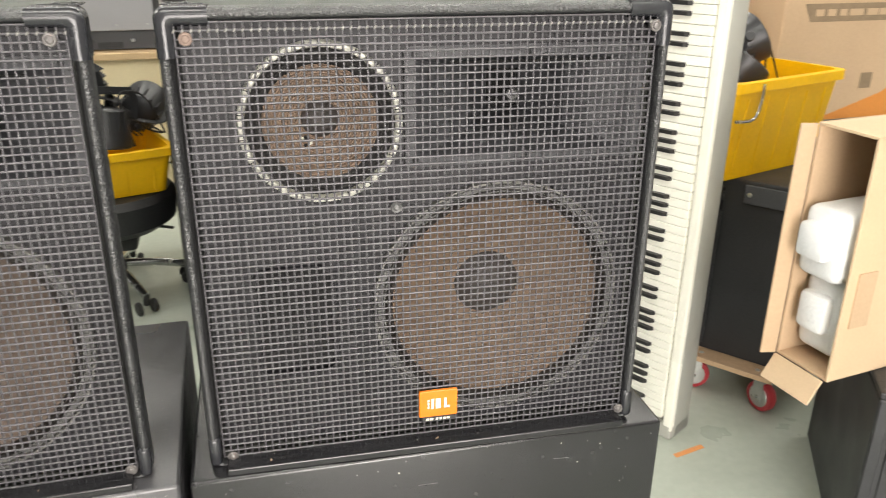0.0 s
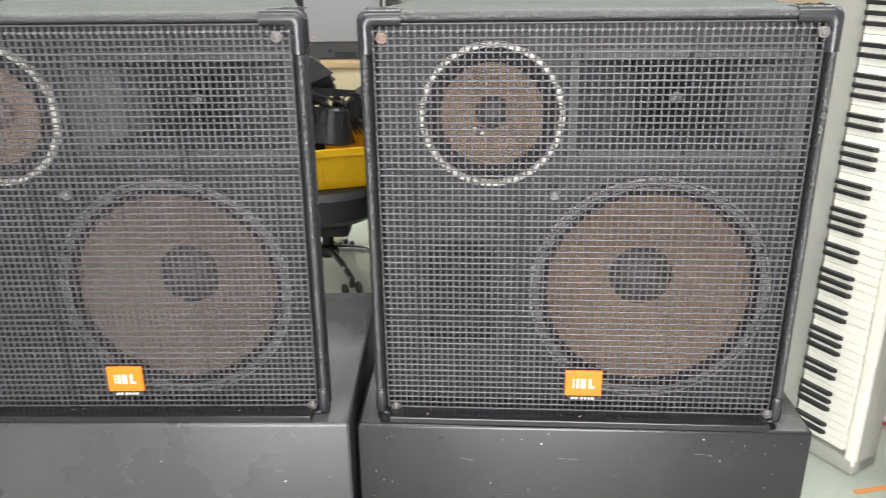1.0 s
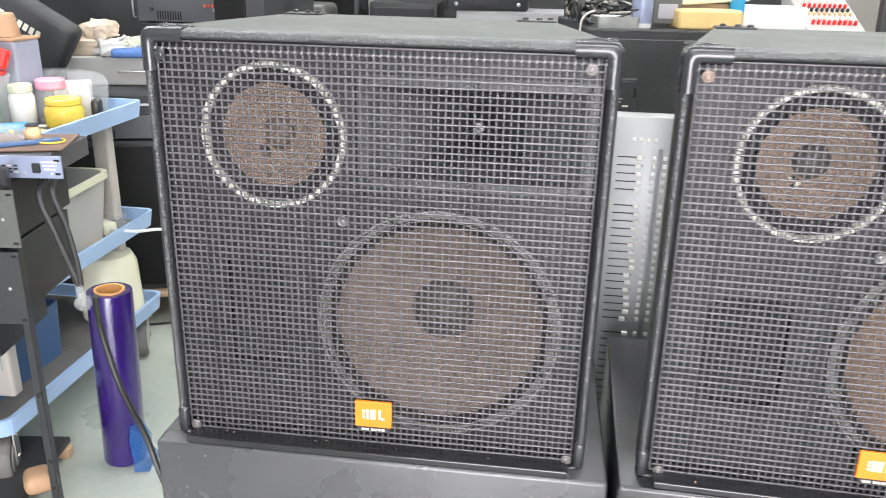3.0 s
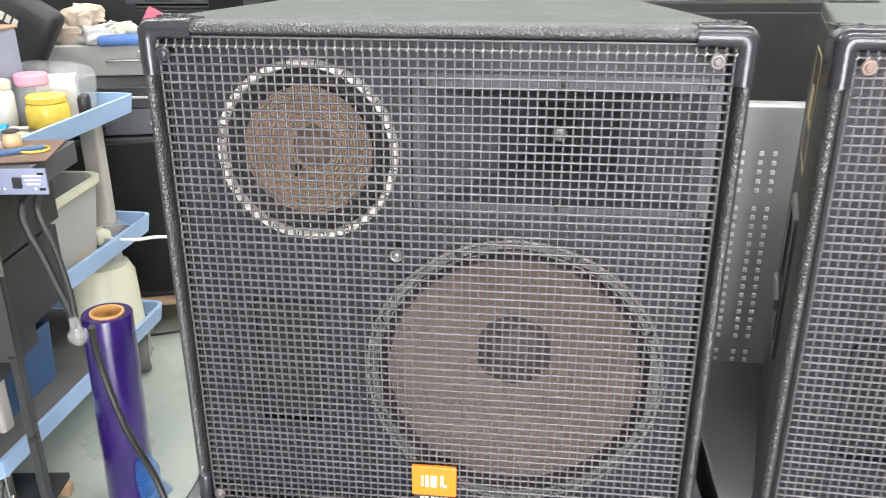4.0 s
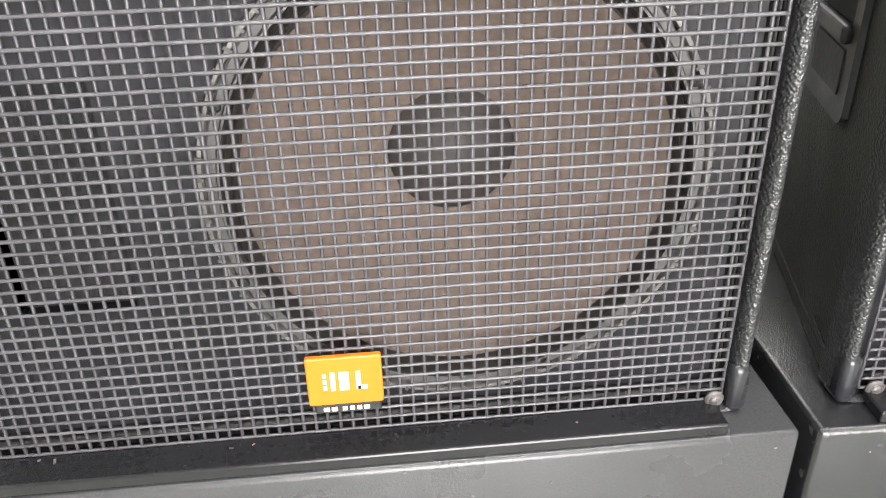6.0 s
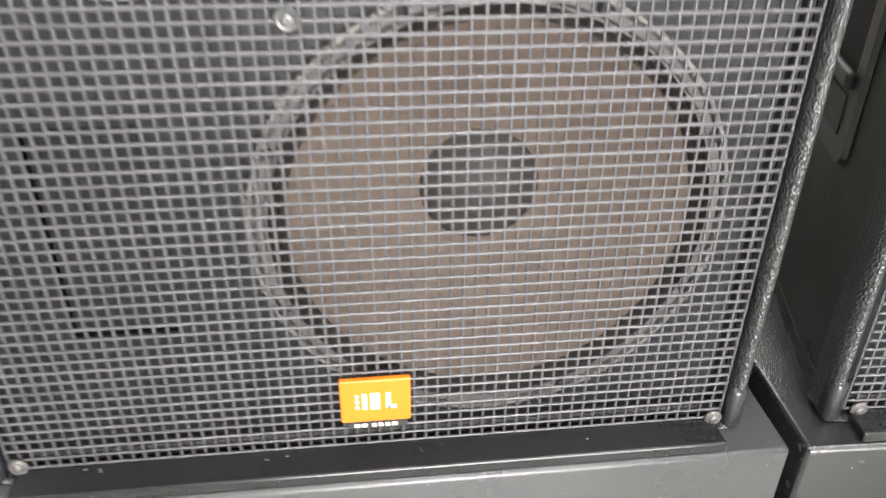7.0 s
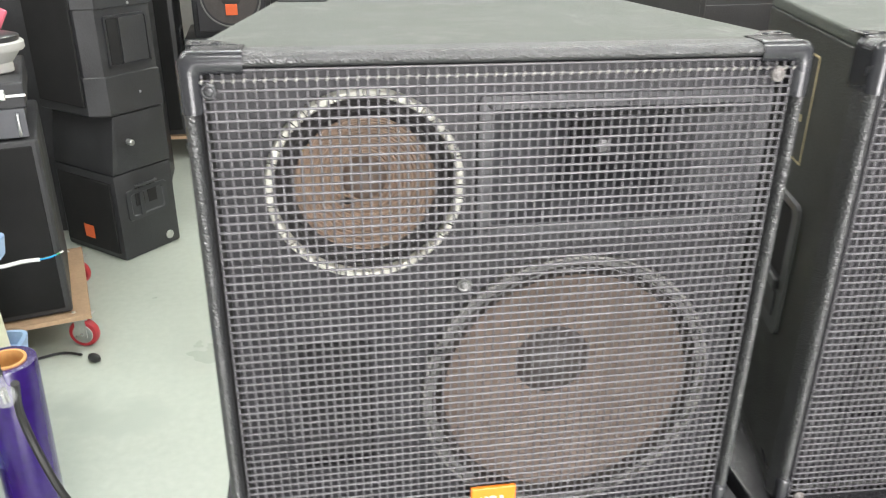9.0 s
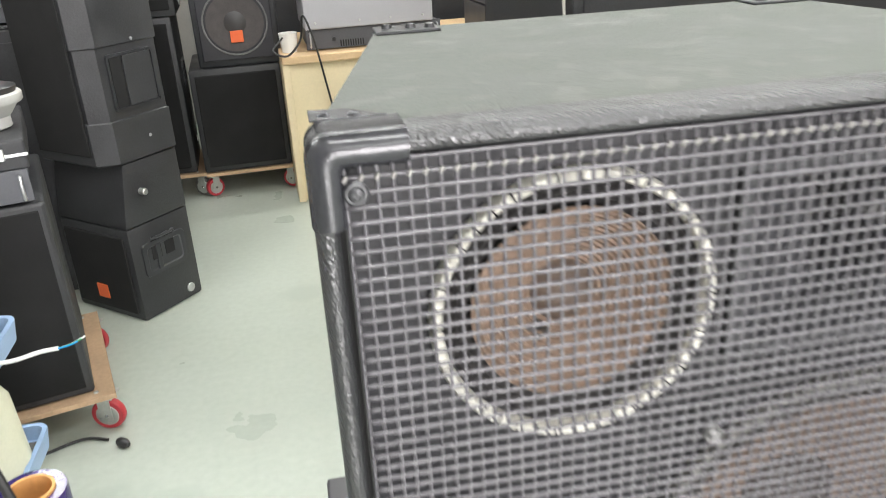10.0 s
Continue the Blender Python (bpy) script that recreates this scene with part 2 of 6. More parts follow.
M["pinkcloth"] = mat("rose_plastic", (0.60, 0.12, 0.17), 0.6, vary=0.2, scale=9, grain=200, bump=0.1)
M["tape"] = mat("orange_tape", (0.72, 0.30, 0.10), 0.55, vary=0.1, bump=0.03)
M["ledred"] = mat("red_indicator", (0.60, 0.05, 0.03), 0.4, vary=0.05, bump=0)
M["green"] = mat("green_plastic", (0.06, 0.35, 0.12), 0.45, vary=0.1, bump=0.02)
M["foamyellow"] = mat("yellow_sponge", (0.75, 0.55, 0.24), 0.9, vary=0.1, scale=12, grain=160, bump=0.3)
M["diffuser"] = mat("lamp_diffuser", (0.85, 0.86, 0.85), 0.6, vary=0.02, bump=0)
dn = M["diffuser"].node_tree.nodes["Principled BSDF"]
dn.inputs["Emission Color"].default_value = (0.97, 1, 0.97, 1)
dn.inputs["Emission Strength"].default_value = 9.0


# ---- mesh helpers ----
def thing(name, m, label, category, group="", kind=""):
    ob = new(name)
    ob.matrix_world = m
    return tagged(ob, label, category, group, kind)


MESH_OF = {}


def part(name, bm, material, parent, label="", m=None, smooth=False, data=None):
    if data is None:
        data = bpy.data.meshes.new(name)
        bm.to_mesh(data)
        bm.free()
        data.materials.append(material)
        if smooth:
            for p in data.polygons:
                p.use_smooth = True
            data.set_sharp_from_angle(angle=radians(40))
    ob = new(name, data)
    ob.parent = parent
    if m is not None:
        ob.matrix_basis = m
    if label:
        ob["label"] = label
    return ob


def solo(name, bm, material, m, label, category, group="", kind="", smooth=False):
    ob = part(name, bm, material, None, smooth=smooth)
    ob.matrix_world = m
    return tagged(ob, label, category, group, kind)


def box(sx, sy, sz, bevel=0.004, at=(0, 0, 0), seg=2, bm=None, turn=None):
    """A bevelled box standing on z = at[2], centred in x and y."""
    b = bmesh.new()
    bmesh.ops.create_cube(b, size=1)
    bmesh.ops.scale(b, vec=(sx, sy, sz), verts=b.verts)
    if bevel:
        bmesh.ops.bevel(b, geom=b.edges[:], offset=min(bevel, 0.45 * min(sx, sy, sz)), segments=seg, affect="EDGES", profile=0.5)
    mm = Matrix.Translation((at[0], at[1], at[2] + sz / 2))
    if turn is not None:
        mm = mm @ turn
    bmesh.ops.transform(b, matrix=mm, verts=b.verts)
    return join(bm, b)


def join(bm, b):
    if bm is None:
        return b
    me = bpy.data.meshes.new("tmp")
    b.to_mesh(me)
    b.free()
    bm.from_mesh(me)
    bpy.data.meshes.remove(me)
    return bm


def lathe(profile, seg=48, bm=None, m=None):
    """Revolve (radius, height) pairs about z."""
    b = bmesh.new()
    rings = []
    for r, z in profile:
        if r < 1e-6:
            rings.append([b.verts.new((0, 0, z))])
        else:
            rings.append([b.verts.new((r * math.cos(2 * math.pi * i / seg), r * math.sin(2 * math.pi * i / seg), z)) for i in range(seg)])
    for a, c in zip(rings, rings[1:]):
        for i in range(seg):
            j = (i + 1) % seg
            if len(a) == 1 and len(c) == 1:
                continue
            if len(a) == 1:
                b.faces.new((a[0], c[i], c[j]))
            elif len(c) == 1:
                b.faces.new((a[i], a[j], c[0]))
            else:
                b.faces.new((a[i], a[j], c[j], c[i]))
    bmesh.ops.recalc_face_normals(b, faces=b.faces)
    if m is not None:
        bmesh.ops.transform(b, matrix=m, verts=b.verts)
    return join(bm, b)


def rod(r, h, seg=16, bevel=0.0, m=None, bm=None):
    e = min(bevel, r * 0.5)
    prof = [(0, 0), (r - e, 0), (r, e), (r, h - e), (r - e, h), (0, h)] if e else [(0, 0), (r, 0), (r, h), (0, h)]
    return lathe(prof, seg, bm, m)


def tube(points, r, seg=8, bm=None, closed=False, smooth_steps=0):
    pts = [Vector(p) for p in points]
    if smooth_steps:
        out = []
        n = len(pts)
        for i in range(n - 1):
            p0, p1, p2, p3 = pts[max(i - 1, 0)], pts[i], pts[i + 1], pts[min(i + 2, n - 1)]
            for s in range(smooth_steps):
                t = s / smooth_steps
                out.append(0.5 * ((2 * p1) + (p2 - p0) * t + (2 * p0 - 5 * p1 + 4 * p2 - p3) * t * t + (3 * p1 - p0 - 3 * p2 + p3) * t ** 3))
        out.append(pts[-1])
        pts = out
    b = bmesh.new()
    rings = []
    n = len(pts)
    side = None
    for i, p in enumerate(pts):
        d = (pts[(i + 1) % n] - pts[i - 1]) if closed else (pts[min(i + 1, n - 1)] - pts[max(i - 1, 0)])
        d.normalize()
        if side is None:
            side = d.orthogonal()
        side = (side - d * side.dot(d)).normalized()
        up = d.cross(side)
        rings.append([b.verts.new(p + r * (side * math.cos(2 * math.pi * k / seg) + up * math.sin(2 * math.pi * k / seg))) for k in range(seg)])
    for i in range(n if closed else n - 1):
        a, c = rings[i], rings[(i + 1) % n]
        for k in range(seg):
            b.faces.new((a[k], a[(k + 1) % seg], c[(k + 1) % seg], c[k]))
    if not closed:
        b.faces.new(rings[0][::-1])
        b.faces.new(rings[-1])
    bmesh.ops.recalc_face_normals(b, faces=b.faces)
    return join(bm, b)


def prism(outline, depth, bevel=0.003, bm=None, m=None):
    """Extrude an (x, z) outline from y = 0 to y = depth."""
    b = bmesh.new()
    f = [b.verts.new((x, 0, z)) for x, z in outline]
    k = [b.verts.new((x, depth, z)) for x, z in outline]
    b.faces.new(f)
    b.faces.new(k[::-1])
    n = len(outline)
    for i in range(n):
        b.faces.new((f[i], k[i], k[(i + 1) % n], f[(i + 1) % n]))
    bmesh.ops.recalc_face_normals(b, faces=b.faces)
    if bevel:
        bmesh.ops.bevel(b, geom=b.edges[:], offset=bevel, segments=2, affect="EDGES", profile=0.5)
    if m is not None:
        bmesh.ops.transform(b, matrix=m, verts=b.verts)
    return join(bm, b)


def loft(sections, caps=(True, True), bm=None):
    """Sections of equal count of points, joined in order."""
    b = bmesh.new()
    rings = [[b.verts.new(p) for p in s] for s in sections]
    n = len(rings[0])
    for a, c in zip(rings, rings[1:]):
        for i in range(n):
            b.faces.new((a[i], a[(i + 1) % n], c[(i + 1) % n], c[i]))
    if caps[0]:
        b.faces.new(rings[0][::-1])
    if caps[1]:
        b.faces.new(rings[-1])
    bmesh.ops.recalc_face_normals(b, faces=b.faces)
    return join(bm, b)


def rrect(w, h, r, k=5, cx=0.0, cz=0.0):
    pts = []
    for sx, sz, a0 in ((1, 1, 0), (-1, 1, 90), (-1, -1, 180), (1, -1, 270)):
        for i in range(k + 1):
            a = radians(a0 + 90 * i / k)
            pts.append((cx + sx * (w / 2 - r) + r * math.cos(a), cz + sz * (h / 2 - r) + r * math.sin(a)))
    return pts


def tray(w, d, h, wall, flare=0.0, r=0.02, bm=None):
    """An open container: outer shell, rim and inner shell, base at z = 0."""
    def s(ww, dd, z, rr):
        return [(x, y, z) for x, y in rrect(ww, dd, rr)]
    return loft([s(w, d, 0, r), s(w + 2 * flare, d + 2 * flare, h, r), s(w + 2 * flare - 2 * wall, d + 2 * flare - 2 * wall, h, max(r - wall, 0.003)), s(w - 2 * wall, d - 2 * wall, wall, max(r - wall, 0.003))], bm=bm)


FRONT = pose(0, 0, 0, 90)  # turns an axis along z to face -y


# ---- the room ----
def wall(name, sx, sy, x, y):
    solo(name, box(sx, sy, CEILING + 0.1, 0.0), M["wall"], pose(x, y, 0), "plain off-white painted workshop wall", "wall", kind="structure")


solo("floor", box(10.4, 10.4, 0.12, 0.0, (0, 0, -0.12)), M["floor"], pose(0, 1.2, 0), "pale green-grey epoxy workshop floor, scuffed", "floor", kind="structure")
solo("ceiling", box(10.4, 10.4, 0.12, 0.0, (0, 0, 0)), M["ceiling"], pose(0, 1.2, CEILING), "plain white ceiling above the workshop", "ceiling", kind="structure")
wall("wall_north", 10.0, 0.12, 0, 6.3)
solo("wall_south_1", box(3.85, 0.12, CEILING, 0.0), M["wall"], pose(-2.925, -3.0, 0), "plain off-white painted workshop wall", "wall", kind="structure")
solo("wall_south_2", box(3.6, 0.12, CEILING, 0.0), M["wall"], pose(3.05, -3.0, 0), "plain off-white painted workshop wall", "wall", kind="structure")
solo("wall_south_3", box(2.25, 0.12, 0.25, 0.0), M["wall"], pose(0.125, -3.0, CEILING - 0.25), "plain off-white wall over the open shop front", "wall", kind="structure")
wall("wall_west", 0.12, 10.1, -4.9, 1.2)
wall("wall_east", 0.12, 10.1, 4.9, 1.2)


def ceiling_light():
    t = thing("ceiling_light", pose(*LAMP_PLACES[0], CEILING - 0.06), "white ceiling strip light with a glowing diffuser", "ceiling light", "ceiling strip lights")
    part("housing", box(1.26, 0.30, 0.06, 0.006), M["white"], t)
    part("diffuser", box(1.22, 0.26, 0.012, 0.003, (0, 0, -0.012)), M["diffuser"], t)
    return t


first_light = ceiling_light()
for lx, ly in LAMP_PLACES[1:]:
    copy_thing(first_light, pose(lx, ly, CEILING - 0.06))


# ---- loudspeakers ----
CW, CH, CD, CB = 0.684, 0.672, 0.455, 0.50   # front width, height, depth, back width
PITCH, WIRE = 0.01035, 0.00155


def rim_bm():
    """Padded rim: a rounded bar swept round the front opening."""
    b = bmesh.new()
    prof = []
    for i in range(10):
        a = math.pi * i / 9
        prof.append((0.0072 + 0.0082 * math.cos(a), 0.016 - 0.016 * math.sin(a)))
    prof = [(0.0154, 0.022)] + prof + [(-0.001, 0.034)]
    rings = []
    for inset, y in prof:
        low = inset * 0.36
        rings.append([b.verts.new((x, y, z)) for x, z in rrect(CW - 2 * inset, CH - inset - low, 0.012 if inset < 0.012 else 0.006, 4, 0, (CH - inset + low) / 2)])
    for a, c in zip(rings, rings[1:]):
        n = len(a)
        for i in range(n):
            b.faces.new((a[i], a[(i + 1) % n], c[(i + 1) % n], c[i]))
    bmesh.ops.recalc_face_normals(b, faces=b.faces)
    return b


def slab(pts_bottom, z0, z1, bevel):
    b = bmesh.new()
    lo = [b.verts.new((x, y, z0)) for x, y in pts_bottom]
    hi = [b.verts.new((x, y, z1)) for x, y in pts_bottom]
    n = len(lo)
    b.faces.new(lo[::-1])
    b.faces.new(hi)
    for i in range(n):
        b.faces.new((lo[i], lo[(i + 1) % n], hi[(i + 1) % n], hi[i]))
    bmesh.ops.recalc_face_normals(b, faces=b.faces)
    if bevel:
        bmesh.ops.bevel(b, geom=b.edges[:], offset=bevel, segments=3, affect="EDGES", profile=0.5)
    return b


def corner_bm(along, down, grow):
    """Moulded plastic corner that wraps the rim in an L; its corner lies at the origin, reaching +x, +y, -z."""
    prof = [(0.0215, 0.024), (0.0220, 0.010)]
    for i in range(9):
        a = math.pi * i / 8
        prof.append((0.0095 + 0.0118 * math.cos(a), 0.012 - 0.0135 * math.sin(a)))
    prof += [(-grow, 0.018), (-grow, 0.048), (0.0005, 0.0485)]
    b = bmesh.new()
    rows = []
    for inset, y in prof:
        r = max(0.004, 0.015 - 0.6 * max(0, inset))
        c = inset + r
        path = [(along, -inset)]
        for k in range(7):
            a = math.pi / 2 * (1 + k / 6)
            path.append((c + r * math.cos(a), -c + r * math.sin(a)))
        path.append((inset, -down))
        rows.append([b.verts.new((x, y, z)) for x, z in path])
    for p, q in zip(rows, rows[1:]):
        for k in range(len(p) - 1):
            b.faces.new((p[k], p[k + 1], q[k + 1], q[k]))
    b.faces.new([r[0] for r in rows])
    b.faces.new([r[-1] for r in rows][::-1])
    bmesh.ops.recalc_face_normals(b, faces=b.faces)
    return b


def corner_tab_bm():
    """Flat tapered tab of the corner on the cabinet's top, with two sunken screws."""
    b = prism([(0.004, 0.0), (0.056, 0.0), (0.030, 0.026), (0.004, 0.030)], 0.0016, 0.0005, None, pose(0, 0.046, 0.0002, 90) @ Matrix.Diagonal((1, 1, -1, 1)))
    bmesh.ops.recalc_face_normals(b, faces=b.faces)
    for x, y in ((0.014, 0.058), (0.034, 0.054)):
        b = lathe([(0, 0.0012), (0.0028, 0.0018), (0.0045, 0.001), (0.005, 0)], 12, b, Matrix.Translation((x, y, 0.0016)))
    return b


def mirrored(b, axis):
    s = {"x": (-1, 1, 1), "z": (1, 1, -1)}[axis]
    bmesh.ops.transform(b, matrix=Matrix.Diagonal((*s, 1)), verts=b.verts)
    bmesh.ops.reverse_faces(b, faces=b.faces[:])
    return b


def wire_mesh(length, wave, name):
    """One wire along x, crimped over and under the wires that cross it; wave is 1 or -1."""
    key = (round(length, 3), wave, name)
    if key not in MESH_OF:
        b = bmesh.new()
        steps = int(length / PITCH) * 2
        n = 6
        r = WIRE
        rings = []
        for i in range(steps + 1):
            x = (i - steps / 2) * PITCH / 2
            d = wave * 0.00022 * math.cos(math.pi * x / PITCH)
            rings.append([b.verts.new((x, d + r * math.cos(2 * math.pi * k / n + 0.3), r * math.sin(2 * math.pi * k / n + 0.3))) for k in range(n)])
        for a, c in zip(rings, rings[1:]):
            for k in range(n):
                b.faces.new((a[k], a[(k + 1) % n], c[(k + 1) % n], c[k]))
        b.faces.new(rings[0][::-1])
        b.faces.new(rings[-1])
        bmesh.ops.recalc_face_normals(b, faces=b.faces)
        for f in b.faces:
            f.smooth = len(f.verts) == 4
        me = bpy.data.meshes.new(name)
        b.to_mesh(me)
        b.free()
        me.materials.append(M["wire"])
        MESH_OF[key] = me
    return MESH_OF[key]


def wire_end_glint_mesh():
    if "bead" not in MESH_OF:
        b = lathe([(0, -0.0032), (0.0012, -0.002), (0.0015, 0.0), (0.0011, 0.0022), (0, 0.0032)], 8, None, pose(0, 0, 0, 0, 32, 0))
        me = bpy.data.meshes.new("wire_end")
        b.to_mesh(me)
        b.free()
        for p in me.polygons:
            p.use_smooth = True
        # paler than the wire: overhead glint on the bent ends put into the colour
        me.materials.append(M["rim15"])
        MESH_OF["bead"] = me
    return MESH_OF["bead"]


def ring_bm(r_in, r_out, h, seg=64):
    return lathe([(r_in, 0), (r_in, h * 0.7), (r_in + 0.2 * (r_out - r_in), h), (r_out - 0.2 * (r_out - r_in), h), (r_out, h * 0.7), (r_out, 0)], seg)


def cone_profile(r, depth, cap, ridges, amp):
    """From rim to cap, sinking backwards, with concentric ribs."""
    prof = []
    n = ridges * 4
    for i in range(n + 1):
        t = i / n
        rr = r + (cap - r) * t
        prof.append((rr, -depth * (t ** 0.85) + amp * math.sin(2 * math.pi * ridges * t)))
    return prof


def screw_bm(r):
    b = lathe([(0, r * 0.45), (r * 0.35, r * 0.45), (r * 0.8, r * 0.3), (r, 0.0)], 14)
    b = box(r * 1.1, r * 0.22, r * 0.12, 0, (0, 0, r * 0.40), 1, b)
    return box(r * 0.22, r * 1.1, r * 0.12, 0, (0, 0, r * 0.40), 1, b)


def baffle_bm(mid, woof, port):
    """A board with openings for the two drivers, the horn and the port."""
    b = bmesh.new()
    loops = [[(-CW / 2 + 0.02, 0.012), (CW / 2 - 0.02, 0.012), (CW / 2 - 0.02, CH - 0.02), (-CW / 2 + 0.02, CH - 0.02)]]
    for (cx, cz), r in ((mid, 0.100), (woof, 0.183)):
        loops.append([(cx + r * math.cos(2 * math.pi * k / 48), cz + r * math.sin(2 * math.pi * k / 48)) for k in range(48)])
    loops.append([(0.144 + sx * 0.160, 0.532 + sz * 0.068) for sx, sz in ((-1, -1), (1, -1), (1, 1), (-1, 1))])
    px, pz, pw, ph, pr = port
    loops.append(rrect(pw, ph, pr, 5, px, pz))
    edges = []
    for lp in loops:
        vs = [b.verts.new((x, 0.0535, z)) for x, z in lp]
        edges += [b.edges.new((vs[k], vs[(k + 1) % len(vs)])) for k in range(len(vs))]
    bmesh.ops.triangle_fill(b, use_beauty=True, use_dissolve=False, edges=edges)
    ext = bmesh.ops.extrude_face_region(b, geom=b.faces[:])
    bmesh.ops.translate(b, vec=(0, 0.014, 0), verts=[v for v in ext["geom"] if isinstance(v, bmesh.types.BMVert)])
    bmesh.ops.recalc_face_normals(b, faces=b.faces)
    return b


def loudspeaker(m, label, mid, woof, port, screws, badge_dx=0.0, bright=0):
    t = thing("loudspeaker", m, label, "loudspeaker", "pair of stage loudspeakers")
    w = CW / 2 - 0.003
    back = CB / 2
    fy = 0.041
    trap = [(-w, fy), (w, fy), (back, CD), (-back, CD)]
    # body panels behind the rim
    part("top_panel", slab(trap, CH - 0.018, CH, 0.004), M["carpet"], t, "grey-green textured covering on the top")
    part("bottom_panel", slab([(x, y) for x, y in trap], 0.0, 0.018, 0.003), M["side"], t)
    th = 0.018
    for s, nm in ((-1, "side_panel"), (1, "side_panel")):
        pts = [(s * w, fy + 0.002), (s * back, CD), (s * (back - th), CD), (s * (w - th), fy + 0.002)]
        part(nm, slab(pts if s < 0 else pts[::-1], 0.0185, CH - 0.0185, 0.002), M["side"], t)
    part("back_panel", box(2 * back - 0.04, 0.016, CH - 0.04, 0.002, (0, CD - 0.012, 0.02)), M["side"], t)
    part("rim", rim_bm(), M["vinyl"], t, "padded leathery vinyl edge round the grille", pose(0, 0.022, 0), smooth=True)
    b = bmesh.new()
    rr = [[b.verts.new((x, y, z)) for x, z in rrect(CW - 2 * i, CH - i - i * 0.36, 0.006, 3, 0, (CH - i + i * 0.36) / 2)] for i, y in ((0.0152, 0.036), (0.0190, 0.041), (0.0195, 0.053))]
    for p, q in zip(rr, rr[1:]):
        for k in range(len(p)):
            b.faces.new((p[k], p[(k + 1) % len(p)], q[(k + 1) % len(p)], q[k]))
    bmesh.ops.recalc_face_normals(b, faces=b.faces)
    part("inner_frame", b, M["gap"], t)
    part("bottom_strip", box(CW - 0.052, 0.034, 0.012, 0.002, (0, 0.012, 0.0006)), M["gloss_black"], t, "flat glossy black strip under the grille")
    # corner guards
    for s in (-1, 1):
        b = corner_bm(0.063, 0.060, 0.0012)
        if s > 0:
            mirrored(b, "x")
        guard = part("corner_guard", b, M["guard"], t, "smooth moulded black plastic corner guard", pose(s * CW / 2, 0.021, CH + 0.0008), smooth=True)
        b = corner_tab_bm()
        if s > 0:
            mirrored(b, "x")
        part("tab", b, M["guard"], guard)
        b = box(0.0185, 0.030, 0.050, 0.007, (0.0085, 0.014, 0.001), 3)
        if s > 0:
            mirrored(b, "x")
        part("corner_guard", b, M["guard"], t, "", pose(s * CW / 2, 0.0215, 0), smooth=True)
        # small plate and bolts at the back corners
        b = box(0.07, 0.045, 0.003, 0.001, (0, 0, 0.0), 1)
        for dx in (-0.02, 0.005, 0.025):
            b = lathe([(0, 0.005), (0.005, 0.004), (0.006, 0)], 10, b, Matrix.Translation((dx, 0.006 * s * dx / 0.02, 0.003)))
        part("rear_guard", b, M["plastic"], t, "", pose(s * (CB / 2 - 0.032), CD - 0.022, CH))
    # baffle with drivers
    part("baffle", baffle_bm(mid, woof, port), M["baffle"], t, "black painted baffle behind the grille")
    by = 0.0535
    # midrange driver
    d8 = part("midrange_driver", ring_bm(0.1015, 0.1110, 0.012), M["gasket"], t, "pale ribbed gasket ring", pose(mid[0], by, mid[1]) @ FRONT, smooth=True)
    part("surround", lathe([(0.102, 0.003), (0.100, -0.001), (0.097, 0.003), (0.094, -0.002), (0.091, 0.002), (0.088, -0.003), (0.085, 0.000), (0.082, -0.004), (0.0785, -0.007)], 64), M["surround"], d8, "black pleated surround", smooth=True)
    part("cone", lathe(cone_profile(0.0790, 0.026, 0.026, 13, 0.0009), 64), M["cone8"], d8, "brown ribbed paper cone", smooth=True)
    part("dust_cap", lathe([(0, -0.013), (0.008, -0.0137), (0.016, -0.0165), (0.023, -0.022), (0.0275, -0.030)], 32), M["cap" if bright else "cap_brown"], d8, "dark dust cap", smooth=True)
    for k, (ang, rr, size, what) in enumerate(((232, 0.0325, 0.0070, "gap"), (224, 0.0375, 0.0050, "print"), (246, 0.0350, 0.0048, "print"), (238, 0.0410, 0.0040, "gap"))):
        rag = random.Random(40 + k)
        flake = prism([(size * rag.uniform(0.55, 1.1) * math.cos(q * math.pi / 3.5), size * rag.uniform(0.35, 0.8) * math.sin(q * math.pi / 3.5)) for q in range(7)], 0.0006, 0)
        bmesh.ops.transform(flake, matrix=pose(0, 0, 0, -90), verts=flake.verts)
        part("torn_patch", flake, M[what if bright or what == "gap" else "cap"], d8, "", pose(rr * math.cos(radians(ang)), rr * math.sin(radians(ang)), -0.0195 + 0.35 * (rr - 0.0325), 0, 0, 30 * k))
    # near-black bars: the shadow between the gasket's segments, laid on as colour
    b = None
    for k in range(40):
        a = 2 * math.pi * k / 40
        b = box(0.0012, 0.009, 0.0014, 0, (0, 0, 0), 1, b)
        vs = list(b.verts)[-8:]
        bmesh.ops.transform(b, matrix=Matrix.Rotation(a, 4, "Z") @ Matrix.Translation((0, 0.1062, 0.0112)), verts=vs)
    part("gasket_shadow", b, M["gap"], d8)
    # woofer
    d15 = part("woofer", ring_bm(0.1885, 0.1935, 0.010, 80), M["rim15"], t, "grey pressed rim of the large driver", pose(woof[0], by, woof[1]) @ FRONT, smooth=True)
    part("gasket", ring_bm(0.1785, 0.1880, 0.007, 80), M["gasket15"], d15, smooth=True)
    part("inner_bead", ring_bm(0.1762, 0.1790, 0.0105, 80), M["ring"], d15, smooth=True)
    part("surround", lathe([(0.180, 0.006), (0.178, 0.009), (0.1755, 0.001), (0.173, 0.007), (0.1705, -0.001), (0.168, 0.005), (0.1655, -0.004), (0.163, -0.002)], 80), M["surround15"], d15, "dark pleated surround", smooth=True)
